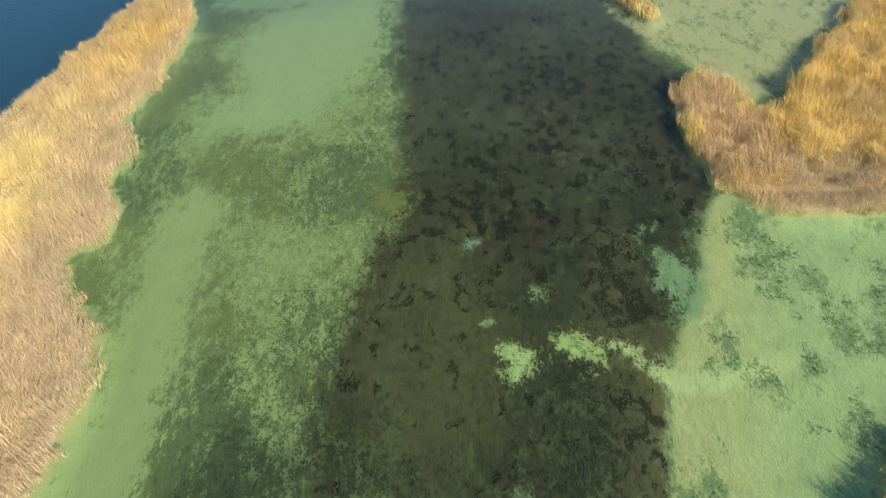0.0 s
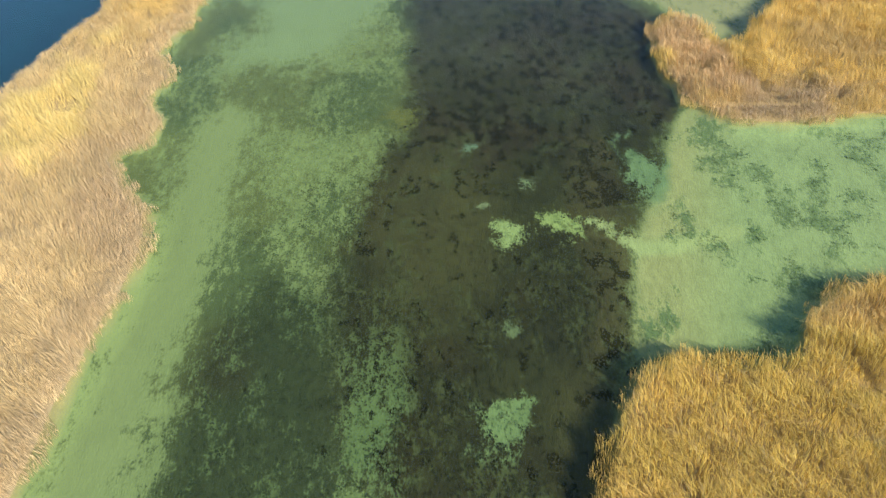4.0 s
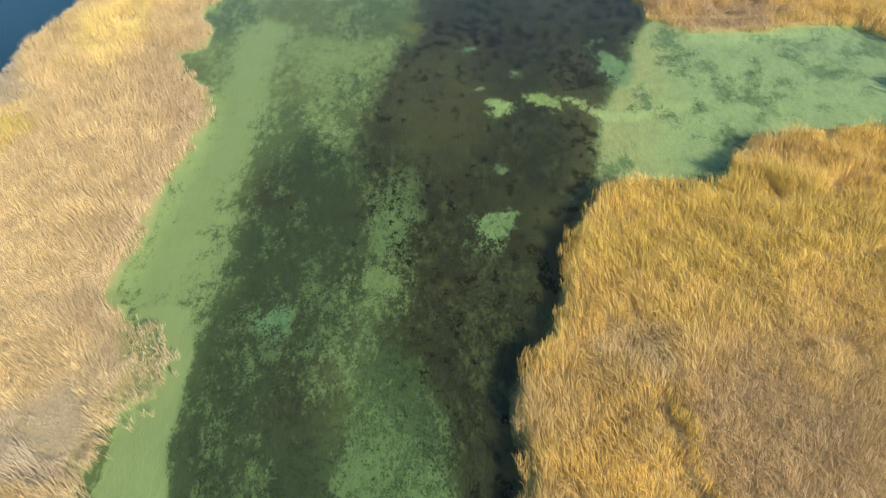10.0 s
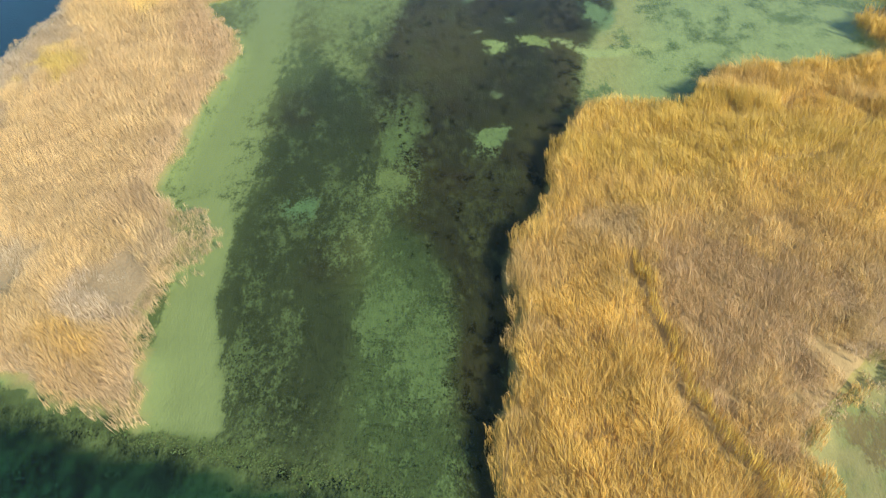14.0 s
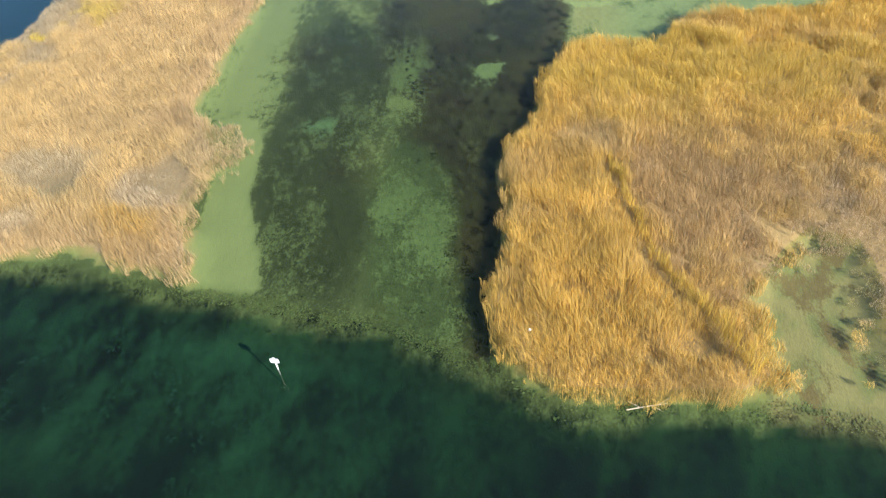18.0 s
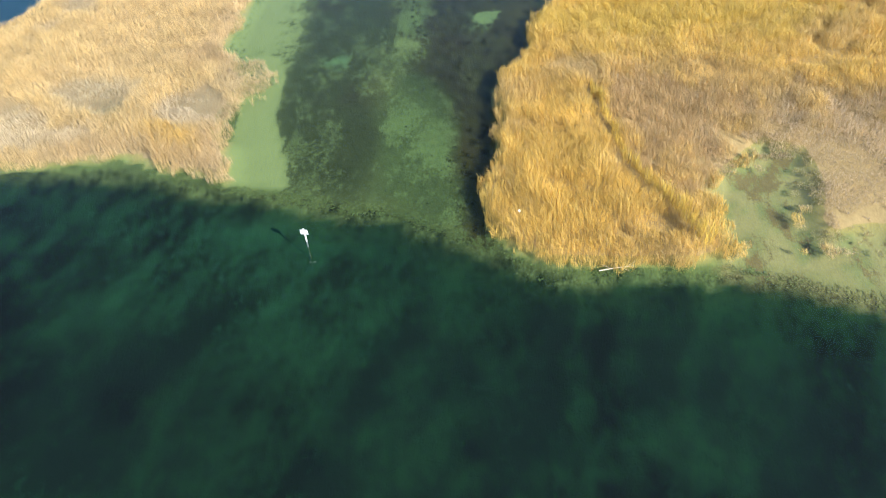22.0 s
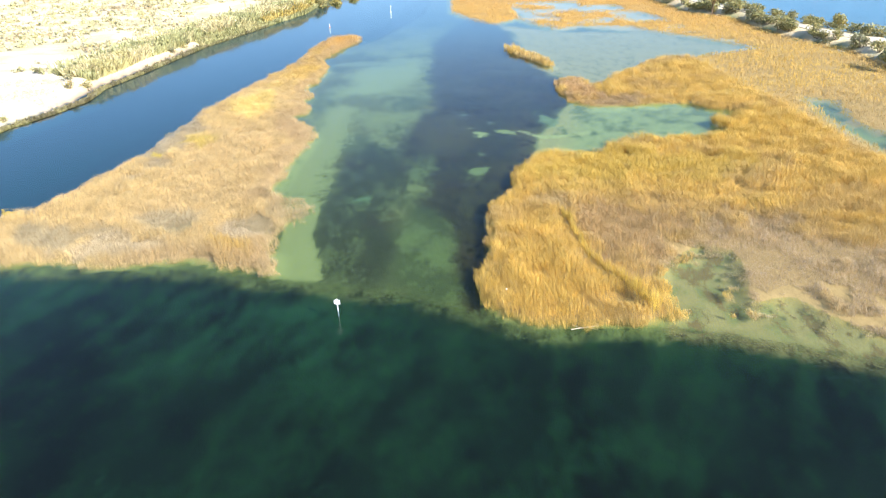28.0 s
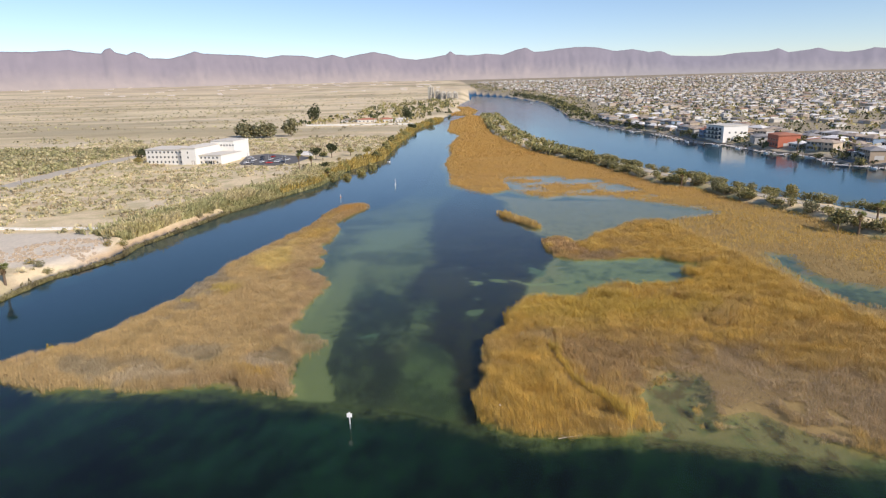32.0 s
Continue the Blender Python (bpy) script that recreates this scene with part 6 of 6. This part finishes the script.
sd = np.r_[np.linspace(0.01, 0.36, 30), np.linspace(0.4, 0.55, 8)]
dx_, dy_, dd = along(BANK_TOWN[2:14], sd)
for i in range(len(sd)):
    turn = math.degrees(math.atan2(dd[i, 1], dd[i, 0])) + trng.uniform(-5, 5)
    long = trng.uniform(3, 8)
    dock(dx_[i] + dd[i, 1] * 1.5, dy_[i] - dd[i, 0] * 1.5, turn, long)
    if i % 3 == 0:
        boat(dx_[i] - dd[i, 1] * (long + 3.5), dy_[i] + dd[i, 0] * (long + 3.5), turn + trng.uniform(-15, 15), "white motor boat moored at a dock")
boat(201, 1323, 100, "small white boat out on the river", 2.0)
boat(-38, 289, 80, "small white boat tied to the reedy bank", 0.8)

x, y, d = along(BANK_TOWN[2:14], np.linspace(0, 1, 400))
bm = bmesh.new()
prev = None
for i in range(400):
    n_ = Vector((d[i, 1], -d[i, 0], 0))
    p = Vector((x[i], y[i], 0)) + n_ * 1.0
    ring = [bm.verts.new(p + n_ * a + Vector((0, 0, b))) for a, b in ((-1.2, -2), (-0.7, 1.3 + 0.3 * math.sin(i * 0.7)), (0.2, 1.4), (1.2, 1.2), (1.2, -2))]
    if prev:
        for a, b in zip(range(4), range(1, 5)):
            bm.faces.new((prev[a], ring[a], ring[b], prev[b]))
    prev = ring
tagged(part("sea_wall", bm, ROCK), "dark stone sea wall along the town shore", "wall", kind="structure")


# the rest of the town: low houses and trees beyond counting
def town_places(count, seed, lo, hi):
    r = np.random.default_rng(seed)
    a, b = r.uniform(0.02, 0.74, count), np.sqrt(r.uniform(lo**2, hi**2, count))
    x, y = b * np.sin(a), -126 + b * np.cos(a)
    return x, y, r


x, y, r = town_places(14000, 41, 330, 3300)
gx_, gy_ = np.round(x / 22) * 22 + r.uniform(-3, 3, len(x)), np.round(y / 17) * 17 + r.uniform(-2, 2, len(y))
key = np.unique(np.stack([np.round(x / 22), np.round(y / 17)], -1), axis=0, return_index=True)[1]
x, y = gx_[key], gy_[key]
ok = (inside(TOWN, x, y) > 84) & (np.abs((y + 40 * np.sin(x / 300)) % 76 - 38) > 5) & (fbm(x / 160, y / 160, 350) > 0.3)
x, y = x[ok], y[ok]
n = len(x)
w, d, h = r.uniform(4, 6.5, n), r.uniform(3.4, 5.0, n), r.uniform(2.4, 3.4, n) + 2.5 * (r.random(n) < 0.12)
rise, turn, z = r.uniform(0.4, 1.6, n), r.choice([0, math.pi / 2], n) + 0.12, z_at(x, y) - 0.5
unit = [(-1, -1, 0), (1, -1, 0), (1, 1, 0), (-1, 1, 0), (-1, -1, 1), (1, -1, 1), (1, 1, 1), (-1, 1, 1), (-1.08, -1.08, 1), (1.08, -1.08, 1), (1.08, 1.08, 1), (-1.08, 1.08, 1), (-0.7, 0, 2), (0.7, 0, 2)]
v = np.empty((n, 14, 3))
for i, (a, b, c) in enumerate(unit):
    lx, ly = a * w, b * d
    v[:, i] = np.stack([x + lx * np.cos(turn) - ly * np.sin(turn), y + lx * np.sin(turn) + ly * np.cos(turn), z + np.where(c == 0, -0.6, np.where(c == 1, h + 0.5, h + 0.5 + rise))], -1)
faces = np.array([(0, 1, 5, 4), (1, 2, 6, 5), (2, 3, 7, 6), (3, 0, 4, 7), (8, 9, 13, 12), (10, 11, 12, 13), (9, 10, 13, 13), (11, 8, 12, 12)])
corners = np.array([t for f in faces for t in ((f[0], f[1], f[2]), (f[0], f[2], f[3])) if len(set(t)) == 3])
walls = np.array([(0.62, 0.58, 0.50), (0.50, 0.42, 0.32), (0.70, 0.68, 0.63), (0.40, 0.33, 0.26)])[r.integers(0, 4, n)]
roofs = np.array([(0.72, 0.70, 0.65), (0.52, 0.46, 0.39), (0.38, 0.31, 0.25), (0.62, 0.58, 0.52), (0.27, 0.245, 0.22), (0.40, 0.25, 0.17)])[r.integers(0, 6, n)]
t = np.concatenate([np.repeat(walls[:, None], 8, 1), np.repeat(roofs[:, None], 6, 1)], 1)
far_town = from_arrays("distant_town_houses", v.reshape(-1, 3), (corners[None] + 14 * np.arange(n)[:, None, None]).reshape(-1, 3), PAINTED, t.reshape(-1, 3))
tagged(far_town, "hundreds of low pale houses of a desert town", "houses", kind="stuff")
x, y, r = town_places(21000, 43, 300, 3000)
ok = (inside(TOWN, x, y) > 9) & (fbm(x / 60, y / 60, 351) > 0.38)
scattered_shrubs("town_trees", x[ok], y[ok], 3.3, 6, DARK_GREEN + OLIVE, r, "dark green trees between the town's houses", 1.2)
for i, (x, y) in enumerate(((214, 262), (219, 268), (222, 250), (226, 243), (232, 240), (236, 232), (224, 215), (238, 200), (196, 372), (199, 392), (194, 455), (187, 520), (240, 300), (252, 280), (230, 330))):
    if i % 3 == 1:
        fan_palm(x, y, trng.uniform(7, 11), "tall fan palm among the town's houses", trng)
    else:
        tree("town_tree", x, y, trng.uniform(5, 8), trng.uniform(3, 4.5), DARK_GREEN + OLIVE, "dark green garden tree by the waterfront houses", trng, leaves=260)

sw = trng.uniform(0, 1, 1000)
x, y, d = along(BANK_TOWN[2:16], sw)
off = trng.uniform(1.5, 30, 1000)
scattered_shrubs("waterfront_shrubs", x + d[:, 1] * off, y - d[:, 0] * off, 2.6, 14, DARK_GREEN + OLIVE[:1], trng, "dark shrubs along the town's waterfront", 1.0)

r = np.random.default_rng(47)
n = 60
a, b = r.uniform(-0.6, 0.0, n), r.uniform(2300, 3900, n)
x, y = b * np.sin(a), b * np.cos(a)
z, w, d, h = z_at(x, y), r.uniform(5, 16, n), r.uniform(5, 8, n), r.uniform(2.5, 4, n)
v = np.stack([np.stack([x + p * w, y + q * d, z + (-1 if c == 0 else h)], -1) for p, q, c in unit[:8]], 1)
q = np.array([(0, 1, 5, 4), (1, 2, 6, 5), (2, 3, 7, 6), (3, 0, 4, 7), (4, 5, 6, 7)])
tagged(from_arrays("far_desert_buildings", v.reshape(-1, 3), (q[None] + 8 * np.arange(n)[:, None, None]).reshape(-1, 4), PAINTED, np.repeat(np.array([(0.58, 0.52, 0.46)]), n * 8, 0)), "white buildings scattered on the far desert", "buildings", kind="stuff")


# ---- small things on the water and in the reeds ----
sign = thing("channel_sign", pose(-18.35, -42.1, 0, 0, 0, -4), "white channel sign board on a steel post in the water", "sign")
part("post", rod(bmesh.new(), (0, 0, 0.0), (0, 0, 2.15), 0.045, 0.045, 10), STEEL, sign)
# the water's dimming is put into this part's dark colour
part("submerged_post", rod(bmesh.new(), (0, 0, -2.6), (0, 0, 0.02), 0.05, 0.05, 10), plain("depth_dimmed_post", (0.02, 0.04, 0.025), 0.9), sign, "foot of the post, coloured dark as if dimmed by deep water")
part("board", boxed(-0.40, 0.40, -0.07, -0.045, 2.05, 2.72, bevel=0.01), SIGN_WHITE, sign)
part("bracket", box(boxed(-0.35, 0.35, -0.044, 0.046, 2.15, 2.22), -0.35, 0.35, -0.044, 0.046, 2.55, 2.62), STEEL, sign)
part("post_sleeve", rod(bmesh.new(), (0, 0, 0.9), (0, 0, 2.1), 0.07, 0.07, 10), SIGN_WHITE, sign)
part("top_plate", boxed(-0.10, 0.10, -0.07, -0.045, 2.72, 2.92, bevel=0.01), SIGN_WHITE, sign)
for x, y, tall in ((-27.5, 193, 2.4), (-50.5, 160, 1.0)):
    ob = thing("channel_marker", pose(x, y, 0), "white channel marker post standing in the water", "marker", "channel markers")
    part("post", rod(bmesh.new(), (0, 0, -3), (0, 0, tall), 0.10, 0.10, 10), SIGN_WHITE, ob)
    part("cap", rod(bmesh.new(), (0, 0, tall), (0, 0, tall + 0.35), 0.22, 0.12, 10), SIGN_WHITE, ob)
    part("float", rod(bmesh.new(), (0, 0, -0.2), (0, 0, 0.3), 0.32, 0.28, 12), ORANGE if tall < 2 else SIGN_WHITE, ob)
branch = thing("fallen_branch", pose(12.2, -46.1, 0.02), "bleached fallen branch at the reeds' edge", "branch")
bm = bmesh.new()
for a, b, r0, r1 in (((0, 0, 0), (1.8, 0.25, 0.12), 0.06, 0.05), ((1.8, 0.25, 0.12), (3.6, 0.5, 0.1), 0.05, 0.025), ((1.2, 0.16, 0.08), (0.2, 0.7, 0.25), 0.03, 0.012), ((2.2, 0.3, 0.11), (3.0, -0.3, 0.2), 0.03, 0.012), ((2.8, 0.4, 0.1), (3.8, 0.9, 0.3), 0.025, 0.01)):
    rod(bm, a, b, r0, r1, 6)
part("wood", bm, plain("bleached_wood", (0.55, 0.45, 0.32), 0.8), branch)
scrap = thing("white_scrap", pose(4.5, -38.7, 1.55, 20, 10, 30), "crumpled white plastic scrap caught in the reeds", "litter")
bm = bmesh.new()
bmesh.ops.create_icosphere(bm, subdivisions=2, radius=0.13)
wild = random.Random(5)
for v in bm.verts:
    v.co *= wild.uniform(0.7, 1.25)
    v.co.z *= 0.55
part("sheet", bm, SIGN_WHITE, scrap)
